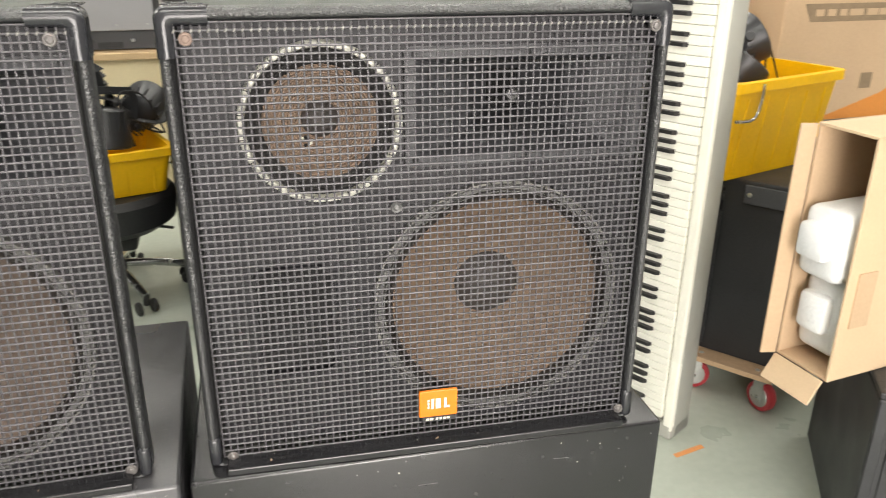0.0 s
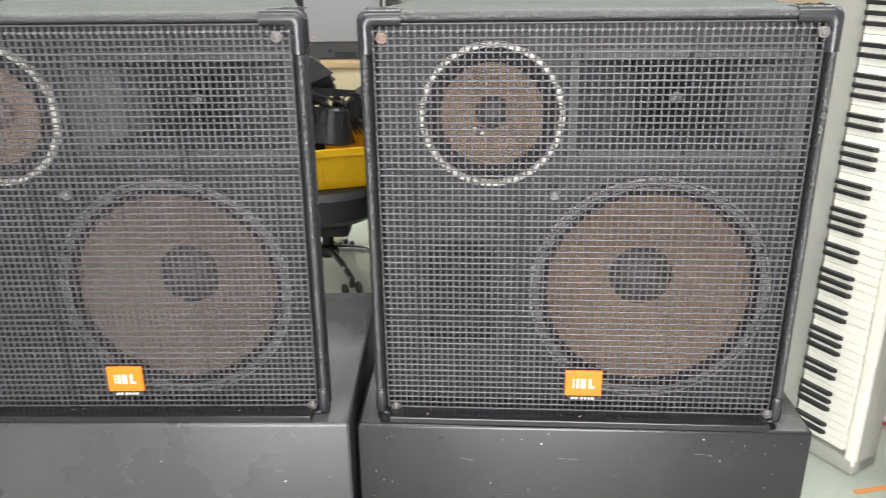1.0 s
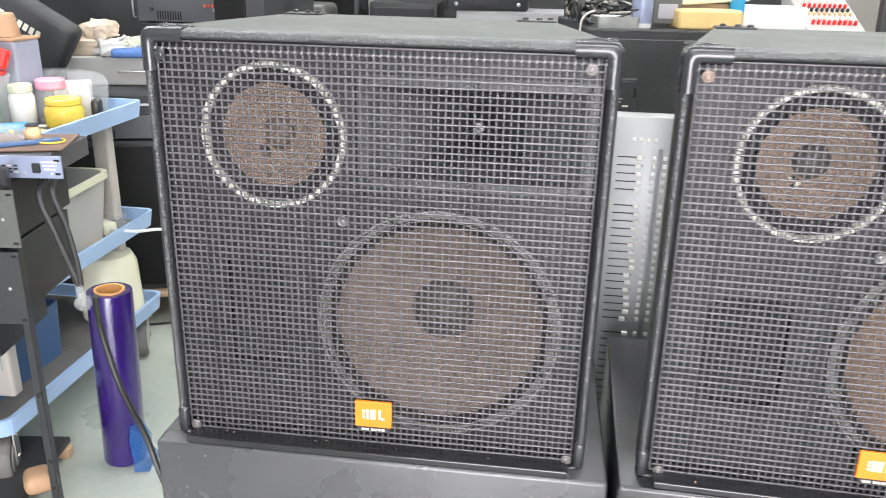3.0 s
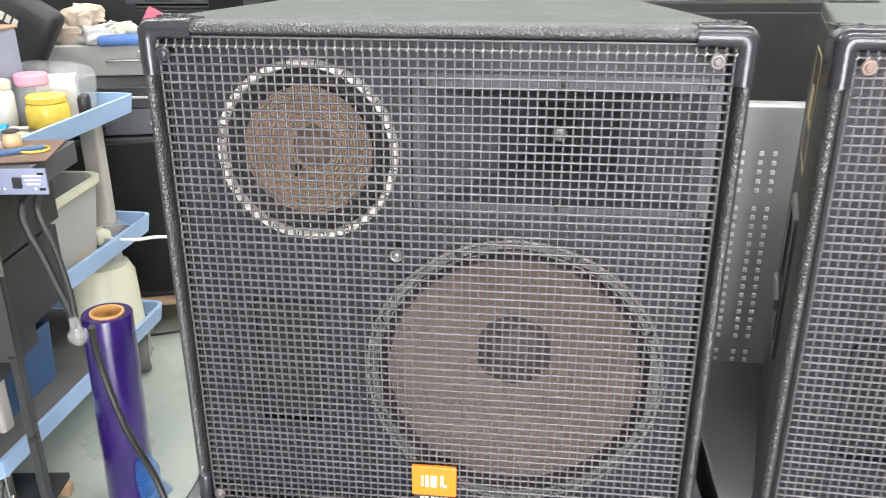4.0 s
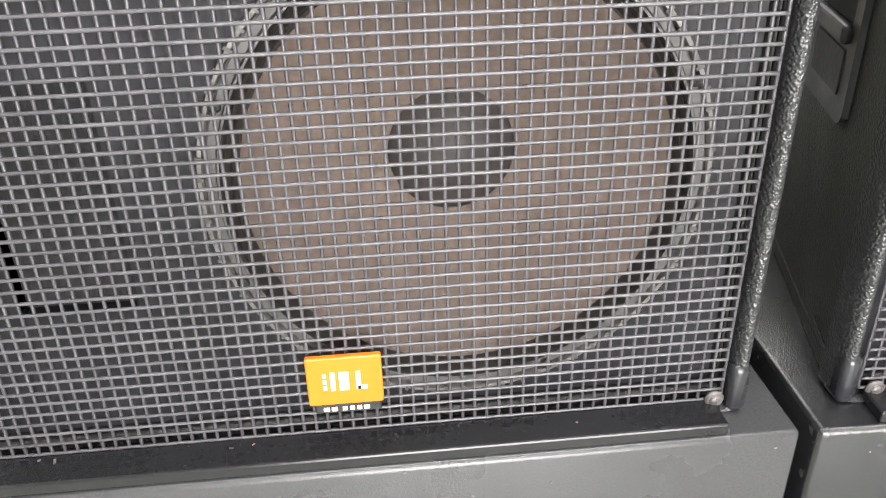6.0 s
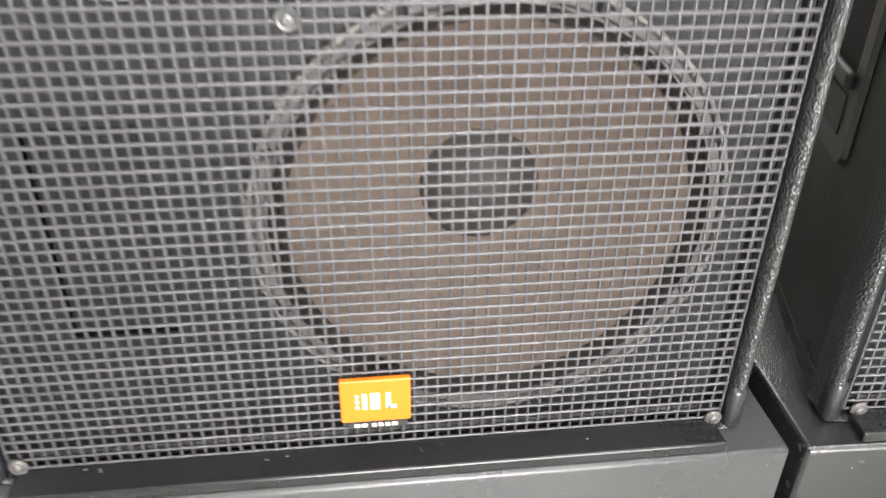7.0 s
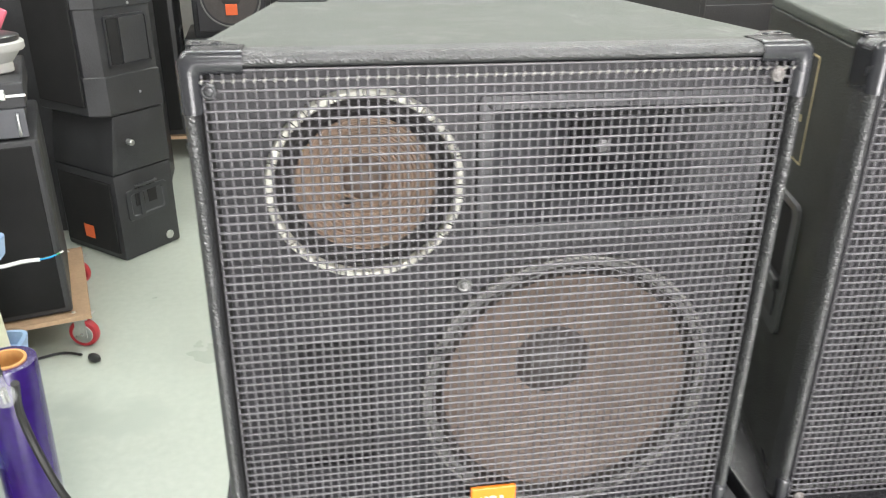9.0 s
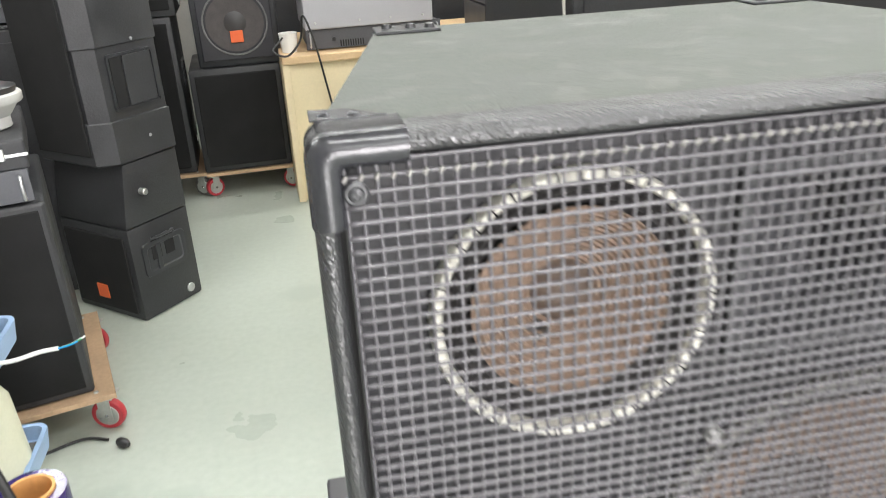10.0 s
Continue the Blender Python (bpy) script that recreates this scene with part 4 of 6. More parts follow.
# a black case behind, with a big printed carton on it
plain_case(0.95, 0.6, 0.70, pose(2.17, 2.62, 0, 0, 0, 5), "large black equipment case carrying a carton")


def printed_carton(m, w, d, h):
    t = thing("carton", m, "brown cardboard carton with dark strip and orange print", "cardboard box", "cartons")
    part("body", box(w, d, h, 0.004), M["card"], t)
    part("top_flap", box(w / 2 - 0.002, d, 0.004, 0.001, (-w / 4, 0, h), 1), M["card"], t)
    part("top_flap", box(w / 2 - 0.002, d, 0.004, 0.001, (w / 4, 0, h), 1), M["card"], t)
    part("printed_strip", prism([(-0.30, 0.405), (0.34, 0.405), (0.34, 0.345), (-0.27, 0.345)], 0.001, 0, None, Matrix.Translation((0, -d / 2 - 0.0012, 0))), M["card_dark"], t, "dark printed strip")
    for x, wd in ((-0.235, 0.035), (-0.185, 0.035), (-0.135, 0.03), (-0.08, 0.06), (-0.01, 0.05), (0.05, 0.06)):
        part("print_bar", box(wd, 0.0008, 0.022, 0, (x, -d / 2 - 0.0026, 0.364), 1), M["card"], t)
    part("orange_print", prism([(-0.18, 0.004), (0.355, 0.004), (0.355, 0.23), (0.10, 0.09)], 0.001, 0, None, Matrix.Translation((0, -d / 2 - 0.0012, 0))), M["card_orange"], t, "orange printed swoosh")
    part("print_mark", box(0.05, 0.0008, 0.055, 0, (0.02, -d / 2 - 0.0026, 0.11), 1), M["card_dark"], t)
    return t


printed_carton(pose(2.15, 2.55, 0.70, 0, 0, 3), 0.76, 0.42, 0.50)
solo("carton", box(0.36, 0.36, 0.46, 0.004), M["card_pale"], pose(1.37, 2.62, 0.80, 0, 0, 8), "plain brown carton behind the yellow bin", "cardboard box", "cartons")
plain_case(0.46, 0.55, 0.80, pose(1.36, 2.68, 0, 0, 0, 5), "plain black equipment case behind the dolly")


def open_carton(m, w, d, h):
    """Open towards -y; local origin at the near lower left corner."""
    t = thing("carton", m, "open cardboard carton with white foam packing inside", "cardboard box", "cartons")
    th = 0.006
    # card_pale on this carton's brightly lit faces: the light put into the colour
    part("side_panel", box(th, d, h, 0.001, (th / 2, d / 2, 0), 1), M["card"], t)
    part("side_panel", box(th, d, h, 0.001, (w - th / 2, d / 2, 0), 1), M["card_pale"], t)
    part("bottom_panel", box(w - 2 * th, d, th, 0.001, (w / 2, d / 2, 0), 1), M["card"], t)
    part("top_panel", box(w - 2 * th, d, th, 0.001, (w / 2, d / 2, h - th), 1), M["card_pale"], t)
    part("back_panel", box(w - 2 * th, th, h - 2 * th, 0.001, (w / 2, d - th / 2, th), 1), M["card"], t)
    part("side_flap", box(0.035, 0.005, h - 0.004, 0.001, (-0.0175, 0, 0), 1), M["card"], t, "side flap standing open", pose(0.002, -0.004, 0.002, 0, 0, 70))
    part("bottom_flap", box(w - 0.01, 0.060, 0.005, 0.001, (w / 2, -0.030, 0), 1), M["card_pale"], t, "bottom flap hanging down", pose(0, -0.004, 0.001, 58, 0, 0))
    part("tape_strip", box(0.004, 0.05, 0.12, 0, (w + 0.001, 0.05, 0.12), 1), M["card"], t)
    for z0, hg, y0 in ((0.03, 0.17, 0.13), (0.205, 0.15, 0.09)):
        b = box(w - 0.035, 0.20, hg, 0.02, (w / 2 - 0.004, y0, z0), 3)
        b = box(w * 0.5, 0.05, hg * 0.5, 0.012, (w / 2 - 0.01, y0 - 0.10, z0 + hg * 0.3), 2, b)
        part("foam_block", b, M["foam"], t, "white moulded foam packing", smooth=True)
    return t


plain_case(0.62, 0.55, 0.470, pose(1.185, 1.065, 0, 0, 0, -32) @ pose(0.31, 0.275, 0), "low black case standing on the floor under a carton")
open_carton(pose(1.082, 1.262, 0.471, 0, 0, -82), 0.14, 0.50, 0.515)


# ---- behind the gap: office chair, bin, bench ----
def office_chair(m):
    t = thing("office_chair", m, "black office chair with chromed legs, holding a bin", "office chair")
    part("seat", lathe([(0, 0.275), (0.20, 0.275), (0.25, 0.31), (0.26, 0.40), (0.24, 0.425), (0, 0.43)], 32), M["rough_black"], t, smooth=True)
    part("mechanism", box(0.22, 0.26, 0.07, 0.02, (0, 0, 0.206), 2), M["rough_black"], t, smooth=True)
    part("lever", rod(0.006, 0.16, 8, 0.002, pose(0.10, -0.02, 0.28, 0, 90, -30)), M["rough_black"], t)
    part("column", rod(0.025, 0.15, 16, 0.003, pose(0, 0, 0.12)), M["plastic"], t, smooth=True)
    part("hub", rod(0.045, 0.05, 20, 0.005, pose(0, 0, 0.085)), M["plastic"], t, smooth=True)
    for k in range(5):
        a = radians(-62 + 72 * k)
        leg = part("leg", tube([(0.03, 0, 0.115), (0.16, 0, 0.098), (0.27, 0, 0.070)], 0.016, 10, smooth_steps=4), M["chrome"], t, "", pose(0, 0, 0, 0, 0, math.degrees(a)), smooth=True)
        part("castor", join(rod(0.026, 0.018, 16, 0.004, pose(0.262, -0.02, 0.026, 90)), rod(0.026, 0.018, 16, 0.004, pose(0.262, 0.02 + 0.018, 0.026, 90))), M["rubber"], leg)
        part("castor_stem", rod(0.012, 0.045, 12, 0.002, pose(0.265, 0.0, 0.035)), M["rubber"], leg)
    return t


office_chair(pose(-0.51, 3.02, 0))
BIN2 = pose(-0.53, 2.99, 0.431, 0, 0, 18)
storage_bin(BIN2, 0.44, 0.32, 0.165, "yellow plastic bin full of stage lights, on a chair")
stage_light(BIN2 @ pose(-0.13, -0.05, 0.11, 58, 0, 50), "black stage light with round pale lenses, in a bin", 1.05)
stage_light(BIN2 @ pose(0.07, -0.04, 0.30, 176, 8, 10), "black stage light with ribbed housing, upside down in a bin", 1.05)
stage_light(BIN2 @ pose(0.03, 0.00, 0.36, -68, 22, 30), "black stage light lying on top of the others", 1.05)
stage_light(BIN2 @ pose(0.19, 0.03, 0.25, -82, 10, -30), "black stage light on its side above a yellow bin", 1.0)
stage_light(BIN2 @ pose(-0.10, 0.07, 0.27, -70, -30, 10), "black stage light tipped on the heap in a bin", 0.95)
bunch = thing("cable_bunch", BIN2, "tangle of thin black cables over the stage lights", "cable")
for k in range(10):
    x0 = rnd.uniform(-0.2, 0.15)
    b = tube([(x0, -0.05, 0.15), (x0 - 0.04, -0.08, 0.26 + rnd.uniform(-0.05, 0.08)), (x0 + 0.05, -0.06, 0.30 + rnd.uniform(-0.08, 0.05)), (x0 + 0.12, -0.02, 0.18)], 0.0035, 6, None, smooth_steps=5)
    part("cable", b, M["rubber"], bunch, smooth=True)


def bench(m, w, d, h):
    t = thing("workbench", m, "cream panelled workbench with a wooden top", "workbench")
    part("worktop", box(w, d + 0.02, 0.035, 0.004, (w / 2, d / 2, h - 0.035)), M["cream_top"], t)
    part("front_panel", box(w - 0.04, 0.02, h - 0.04, 0.002, (w / 2, 0.03, 0.004), 1), M["cream"], t)
    part("end_panel", box(0.035, d - 0.01, h - 0.036, 0.003, (0.0175, d / 2, 0.0)), M["cream"], t)
    part("end_panel", box(0.035, d - 0.01, h - 0.036, 0.003, (w - 0.0175, d / 2, 0.0)), M["cream"], t)
    part("back_panel", box(w - 0.08, 0.02, h - 0.04, 0.002, (w / 2, d - 0.03, 0.004), 1), M["cream"], t)
    return t


BENCH = pose(-0.93, 4.36, 0, 0, 0, 3)
bench(BENCH, 3.4, 0.75, 0.72)


def amp(m, w, d, h, face, label, knobs=5, name="amplifier", vents=True):
    t = thing(name, m, label, "amplifier", "amplifiers and rack units")
    part("chassis", box(w - 0.02, d, h - 0.008, 0.003, (0, d / 2 + 0.004, 0.008)), M["darkgrey"], t)
    part("front_plate", box(w, 0.006, h - 0.004, 0.002, (0, 0, 0.006)), M[face], t)
    for sx in (-1, 1):
        part("rack_handle", tube([(sx * (w / 2 - 0.02), -0.004, 0.2 * h), (sx * (w / 2 - 0.02), -0.028, 0.25 * h), (sx * (w / 2 - 0.02), -0.028, 0.8 * h), (sx * (w / 2 - 0.02), -0.004, 0.85 * h)], 0.004, 8, smooth_steps=3), M["alu"], t)
        part("foot", rod(0.014, 0.008, 12, 0.001, pose(sx * w * 0.38, 0.05, 0)), M["rubber"], t)
        part("foot", rod(0.014, 0.008, 12, 0.001, pose(sx * w * 0.38, d - 0.05, 0)), M["rubber"], t)
    for k in range(knobs):
        part("knob", rod(0.010, 0.014, 14, 0.002, pose(-w * 0.3 + k * w * 0.6 / max(knobs - 1, 1), -0.003, h * 0.5, 90)), M["alu"] if k % 2 else M["plastic"], t)
    if vents:
        for k in range(10):
            part("vent", box(0.006, 0.002, h * 0.3, 0.0, (-w * 0.25 + k * 0.012, -0.0035, h * 0.12), 1), M["gap"], t)
    return t


amp(BENCH @ pose(0.46, 0.10, 0.72), 0.66, 0.42, 0.10, "darkgrey", "dark grey rack unit lying flat on the workbench", 3)
t = thing("equipment_case", BENCH @ pose(0.44, 0.08, 0.82), "light grey metal equipment case on a rack unit", "case")
part("body", box(0.62, 0.40, 0.27, 0.006, (0, 0.2, 0.0)), M["greybox"], t)
for sx in (-0.26, -0.05, 0.10, 0.26):
    part("screw", screw_bm(0.006), M["zinc"], t, "", pose(sx, -0.001, 0.03) @ FRONT)
part("side_lip", box(0.58, 0.004, 0.012, 0.001, (0, -0.002, 0.255), 1), M["greybox"], t)
amp(BENCH @ pose(1.25, 0.06, 0.72), 0.48, 0.42, 0.14, "plastic", "black power amplifier on the workbench", 4)
amp(BENCH @ pose(1.25, 0.06, 0.861), 0.48, 0.42, 0.14, "darkgrey", "black power amplifier stacked on another", 6)
amp(BENCH @ pose(1.85, 0.06, 0.72), 0.48, 0.42, 0.18, "plastic", "deep black power amplifier on the workbench", 4)
b = lathe([(0, 0), (0.035, 0), (0.045, 0.09), (0.040, 0.09), (0.033, 0.006), (0, 0.006)], 24)
solo("cup", b, M["white"], BENCH @ pose(0.05, 0.14, 0.72), "white cup at the end of the workbench", "cup", smooth=True)
b = tube([(0.02, 0.06, 0.80), (-0.03, 0.02, 0.75), (0.03, -0.02, 0.728), (0.10, 0.03, 0.79), (0.12, 0.0, 0.90), (0.16, -0.01, 0.78), (0.20, -0.012, 0.55), (0.24, -0.012, 0.30)], 0.005, 8, smooth_steps=6)
solo("power_cable", b, M["rubber"], BENCH, "black cable looped over the workbench edge", "cable", smooth=True)


# ---- tall black cabinet behind the gap, with clutter on top ----
TOWER = pose(-0.178, 2.50, 0, 0, 0, 8)


def tower(m, w, d, h):
    t = thing("tall_cabinet", m, "tall black loudspeaker cabinet with a connector plate", "loudspeaker")
    part("body", box(w, d, h, 0.006, (w / 2, d / 2, 0)), M["rough_black"], t)
    part("back_board", box(w - 0.05, 0.006, h - 0.06, 0.002, (w / 2, -0.002, 0.03), 1), M["rough_black"], t)
    pl = part("connector_plate", box(0.115, 0.008, 0.150, 0.003, (0.115, -0.008, h - 0.300), 1), M["plastic"], t, "connector plate with pale marks and a red switch")
    part("plate_frame", box(0.098, 0.004, 0.132, 0.002, (0.115, -0.0115, h - 0.291), 1), M["rough_black"], pl)
    for k, (x, z, wd, hg) in enumerate(((0.10, -0.185, 0.04, 0.010), (0.10, -0.215, 0.06, 0.002), (0.10, -0.225, 0.05, 0.002), (0.095, -0.24, 0.02, 0.006), (0.14, -0.24, 0.02, 0.006))):
        part("print_bar", box(wd, 0.001, hg, 0, (x, -0.0140, h + z), 1), M["print"], pl)
    part("switch", box(0.012, 0.008, 0.016, 0.002, (0.135, -0.0135, h - 0.272), 1), M["ledred"], pl)
    part("socket", rod(0.012, 0.006, 16, 0.001, pose(0.095, -0.0125, h - 0.262, 90)), M["gap"], pl)
    return t


tower(TOWER, 0.66, 0.60, 1.155)
T0 = TOWER @ Matrix.Translation((0, 0, 1.155))
heap = thing("cable_heap", T0, "heap of black, grey and red cables on a cabinet", "cable")
rnd = random.Random(21)
for k in range(26):
    cx, cy = rnd.uniform(-0.02, 0.16), rnd.uniform(0.10, 0.42)
    pts = []
    a0 = rnd.uniform(0, 6.28)
    for i in range(7):
        a = a0 + i * rnd.uniform(0.5, 1.0)
        rr = rnd.uniform(0.05, 0.13)
        pts.append((max(0.0, cx + rr * math.cos(a)), max(0.02, cy + rr * math.sin(a)), 0.008 + rnd.uniform(0, 0.10) * (0.4 + 0.6 * (k / 26))))
    part("cable", tube(pts, rnd.choice((0.0035, 0.0045, 0.006)), 6, smooth_steps=5), M["rubber"] if k % 5 else M["tote" if k % 2 else "leg"], heap, smooth=True)
part("red_plug", rod(0.009, 0.04, 10, 0.002, pose(0.03, 0.12, 0.11, 0, 80, 30)), M["red"], heap)
part("hanging_cable", tube([(0.03, 0.05, 0.05), (-0.012, 0.03, 0.02), (-0.015, 0.02, -0.10), (-0.010, 0.015, -0.22)], 0.004, 8, smooth_steps=6), M["leg"], heap, smooth=True)
b = tray(0.13, 0.10, 0.035, 0.002, 0.004, 0.012)
solo("metal_tray", b, M["zinc"], T0 @ pose(0.10, 0.065, 0.0), "small stamped steel tray on a cabinet", "tray")
t = thing("spray_can", T0 @ pose(0.185, 0.07, 0), "white and pale violet spray can", "spray can")
part("body", lathe([(0, 0), (0.030, 0), (0.032, 0.004), (0.032, 0.15), (0.026, 0.165), (0, 0.168)], 24), M["white"], t, smooth=True)
part("label_band", lathe([(0.0325, 0.015), (0.0328, 0.016), (0.0328, 0.12), (0.0325, 0.121)], 24), M["panel_blue"], t, "pale violet band", smooth=True)
part("cap", rod(0.024, 0.05, 20, 0.004, pose(0, 0, 0.166)), M["white"], t, smooth=True)
t = thing("panel_meter", T0 @ pose(0.275, 0.13, 0.01), "small grey meter with a pale window", "meter")
part("body", box(0.09, 0.06, 0.08, 0.004), M["olive"], t)
part("window", box(0.06, 0.003, 0.045, 0.001, (0, -0.031, 0.018), 1), M["greybox"], t)
solo("sponge_block", box(0.21, 0.12, 0.060, 0.008), M["foamyellow"], T0 @ pose(0.40, 0.10, 0), "yellow sponge block on a cabinet", "sponge")
solo("foam_sheet", box(0.30, 0.20, 0.035, 0.006), M["bottle"], T0 @ pose(0.40, 0.24, 0.075, 0, -4, 6), "cream foam sheet lying over a sponge", "foam sheet")
solo("small_carton", box(0.2, 0.16, 0.075, 0.004), M["card"], T0 @ pose(0.42, 0.26, 0.0), "low cardboard box on a cabinet", "cardboard box")
t = thing("white_box", T0 @ pose(0.60, 0.10, 0.0), "white plastic box with a blue side", "box")
part("body", box(0.20, 0.14, 0.075, 0.010, (0, 0, 0.0), 3), M["white"], t, smooth=True)
part("blue_side", box(0.006, 0.12, 0.10, 0.002, (-0.104, 0, 0.0), 1), M["cyan"], t)


def console(m, w, d):
    t = thing("mixing_console", m, "mixing console with rows of red and white knobs", "mixing console", "mixing consoles")
    part("body", box(w, d, 0.07, 0.008, (0, d / 2, 0)), M["tote"], t)
    cols, rows = 9, 9
    kd = None
    for i in range(cols):
        for j in range(rows):
            mm = pose(-w / 2 + 0.03 + i * (w - 0.06) / (cols - 1), 0.05 + j * (d - 0.09) / (rows - 1), 0.07)
            mt = (M["red"], M["white"], M["cream_top"], M["plastic"])[j % 4]
            if j < 4:
                key = ("knob", j)
                if key not in MESH_OF:
                    bm = rod(0.007, 0.018, 8, 0.002)
                    me = bpy.data.meshes.new("knob")
                    bm.to_mesh(me)
                    bm.free()
                    me.materials.append(mt)
                    MESH_OF[key] = me
            part("knob", None, None, t, "", mm, data=MESH_OF[("knob", j % 4)])
    return t


plain_case(0.95, 0.62, 1.05, pose(1.13, 3.50, 0, 0, 0, 6), "tall black case carrying a mixing console")
console(pose(0.80, 3.25, 1.06, 24, 0, 4), 0.22, 0.36)
solo("grille_panel", box(0.66, 0.04, 0.24, 0.006), M["rough_black"], pose(1.27, 3.24, 1.051, -4, 0, 6), "black fabric-covered panel leaning on the console", "panel")


# ---- mixer standing on its side behind the bass cabinets ----
def side_mixer(m, w, h):
    """Face towards -y; faders lie across; left edge at x = 0."""
    t = thing("mixer", m, "grey mixing desk standing on its side, faders lying across", "mixing console", "mixing consoles")
    part("body", box(w, 0.07, h, 0.008, (w / 2, 0.037, 0)), M["mixgrey"], t, smooth=True)
    part("edge_strip", box(0.016, 0.076, h - 0.01, 0.006, (0.004, 0.037, 0.005)), M["greybox"], t, smooth=True)
    n = int((h - 0.12) / 0.0185)
    sl = kn = sq = None
    rr = random.Random(4)
    for k in range(n):
        z = 0.05 + k * 0.0185
        if k % 17 == 9:
            continue
        for nm, mm in (("fader_slot", pose(0.055, 0.0015, z)),):
            sl = part(nm, None if sl else box(0.058, 0.001, 0.0022, 0, (0, 0, 0), 1), M["gap"], t, "", mm, data=sl.data if sl else None)
        kn = part("fader_knob", None if kn else box(0.013, 0.010, 0.009, 0.0015, (0, -0.004, -0.0035), 1), M["white"], t, "", pose(0.078 + rr.uniform(-0.008, 0.004), 0.002, z), data=kn.data if kn else None)
        for x in (0.105, 0.130, 0.165, 0.19):
            sq = part("button", None if sq else box(0.008, 0.005, 0.009, 0.001, (0, -0.001, -0.0035), 1), M["white"], t, "", pose(x, 0.002, z), data=sq.data if sq else None)
    part("silver_column", box(0.010, 0.001, h - 0.12, 0, (0.118, 0.0012, 0.05), 1), M["alu"], t)
    for k in range(4):
        part("button", None, None, t, "", pose(0.058 + 0.016 * k, 0.002, h - 0.052), data=sq.data)
    return t


side_mixer(pose(-0.150, 1.66, 0.0, -1.5, 0, 0), 0.50, 1.03)


# ---- blue service cart and what lies on it ----
def cart(m, w, d):
    t = thing("service_cart", m, "light blue plastic service cart with three trays", "cart")
    for z in (0.170, 0.475, 0.845):
        tr = part("tray", tray(w, d, 0.050, 0.012, 0.006, 0.035), M["blue_tray"], t, "", pose(0, 0, z))
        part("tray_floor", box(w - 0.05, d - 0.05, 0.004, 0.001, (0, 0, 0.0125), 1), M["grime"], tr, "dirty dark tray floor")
    for sx in (-1, 1):
        for sy in (-1, 1):
            for z0, z1 in ((0.221, 0.474), (0.526, 0.844)):
                part("post", box(0.055, 0.040, z1 - z0, 0.008, (sx * (w / 2 - 0.075), sy * (d / 2 - 0.13), z0)), M["leg"], t)
            castor(t, pose(sx * (w / 2 - 0.06), sy * (d / 2 - 0.06), 0.0, 0, 0, 25 * sx) @ Matrix.Scale(1.36, 4), M["greywheel"], 0.052)
    return t


CART = pose(-1.825, 1.925, 0)
cart(CART, 0.47, 0.86)
TOP = CART @ Matrix.Translation((0, 0, 0.862))


def jar(m, r, h, body, lid, label, lid_label="", lid_h=0.02):
    t = thing("jar", m, label, "jar", "jars on the cart")
    part("body", lathe([(0, 0), (r - 0.004, 0), (r, 0.005), (r, h - 0.012), (r - 0.006, h), (0, h)], 24), M[body], t, smooth=True)
    part("lid", rod(r * 0.92, lid_h, 24, 0.004, pose(0, 0, h)), M[lid], t, lid_label, smooth=True)
    return t


# yellow jar, black gadget, pink-lidded jar, white bottle
jar(TOP @ pose(0.150, 0.135, 0), 0.054, 0.062, "amber", "amber", "squat yellow translucent jar on a blue tray", "", 0.020)
solo("black_gadget", box(0.030, 0.05, 0.065, 0.012), M["plastic"], TOP @ pose(0.190, 0.240, 0, 0, 0, 20), "small glossy black plastic gadget", "gadget", smooth=True)
jar(TOP @ pose(0.075, 0.200, 0), 0.046, 0.095, "clear", "pink", "clear plastic jar with a pink lid", "pink lid", 0.030)
jar(TOP @ pose(0.035, 0.115, 0), 0.035, 0.095, "white", "bottle", "white plastic bottle with a cream cap", "", 0.025)
solo("white_carton", box(0.10, 0.06, 0.11, 0.003), M["white"], TOP @ pose(0.105, 0.265, 0, 0, 0, 24), "small white carton on the cart", "cardboard box")
t = thing("pliers", TOP @ pose(0.06, 0.005, 0.012, 0, 0, 18), "pliers with bright blue grips lying on a tray", "pliers")
part("grip", tube([(-0.06, 0, 0), (0.0, 0.008, 0.004), (0.05, 0.004, 0.006)], 0.011, 8, smooth_steps=4), M["cyan"], t, "bright blue grip", smooth=True)
part("grip", tube([(-0.06, -0.03, 0), (0.0, -0.016, 0.004), (0.05, -0.006, 0.006)], 0.011, 8, smooth_steps=4), M["cyan"], t, smooth=True)
part("jaw", box(0.05, 0.022, 0.010, 0.004, (0.075, 0, 0.0)), M["zinc"], t)
t = thing("tape_dispenser", TOP @ pose(-0.040, 0.060, 0.148, 0, 0, 20), "red plastic tape dispenser on a small box", "tape dispenser")
part("body", ring_bm(0.026, 0.048, 0.032, 28), M["red"], t, "", pose(0, 0.016, 0.048) @ FRONT, smooth=True)
part("wing", box(0.05, 0.032, 0.055, 0.008, (0.055, 0, 0.02), 2, None, pose(0, 0, 0, 0, 20, 0)), M["red"], t)
part("base", box(0.10, 0.034, 0.012, 0.003, (0.015, 0, 0.0)), M["red"], t)
t = thing("parts_box", TOP @ pose(-0.075, 0.055, 0), "grey translucent box of small parts with a pale sticker", "box")
part("shell", tray(0.16, 0.13, 0.145, 0.003, 0.004, 0.012), M["clear"], t)
part("lid", box(0.172, 0.14, 0.004, 0.001, (0, 0, 0.1435), 1), M["clear"], t)
part("sticker", box(0.035, 0.001, 0.055, 0, (0.05, -0.069, 0.05), 1), M["bottle"], t)
part("contents", box(0.13, 0.10, 0.085, 0.02, (-0.005, 0, 0.006), 3), M["green"], t, "green tangle inside", smooth=True)
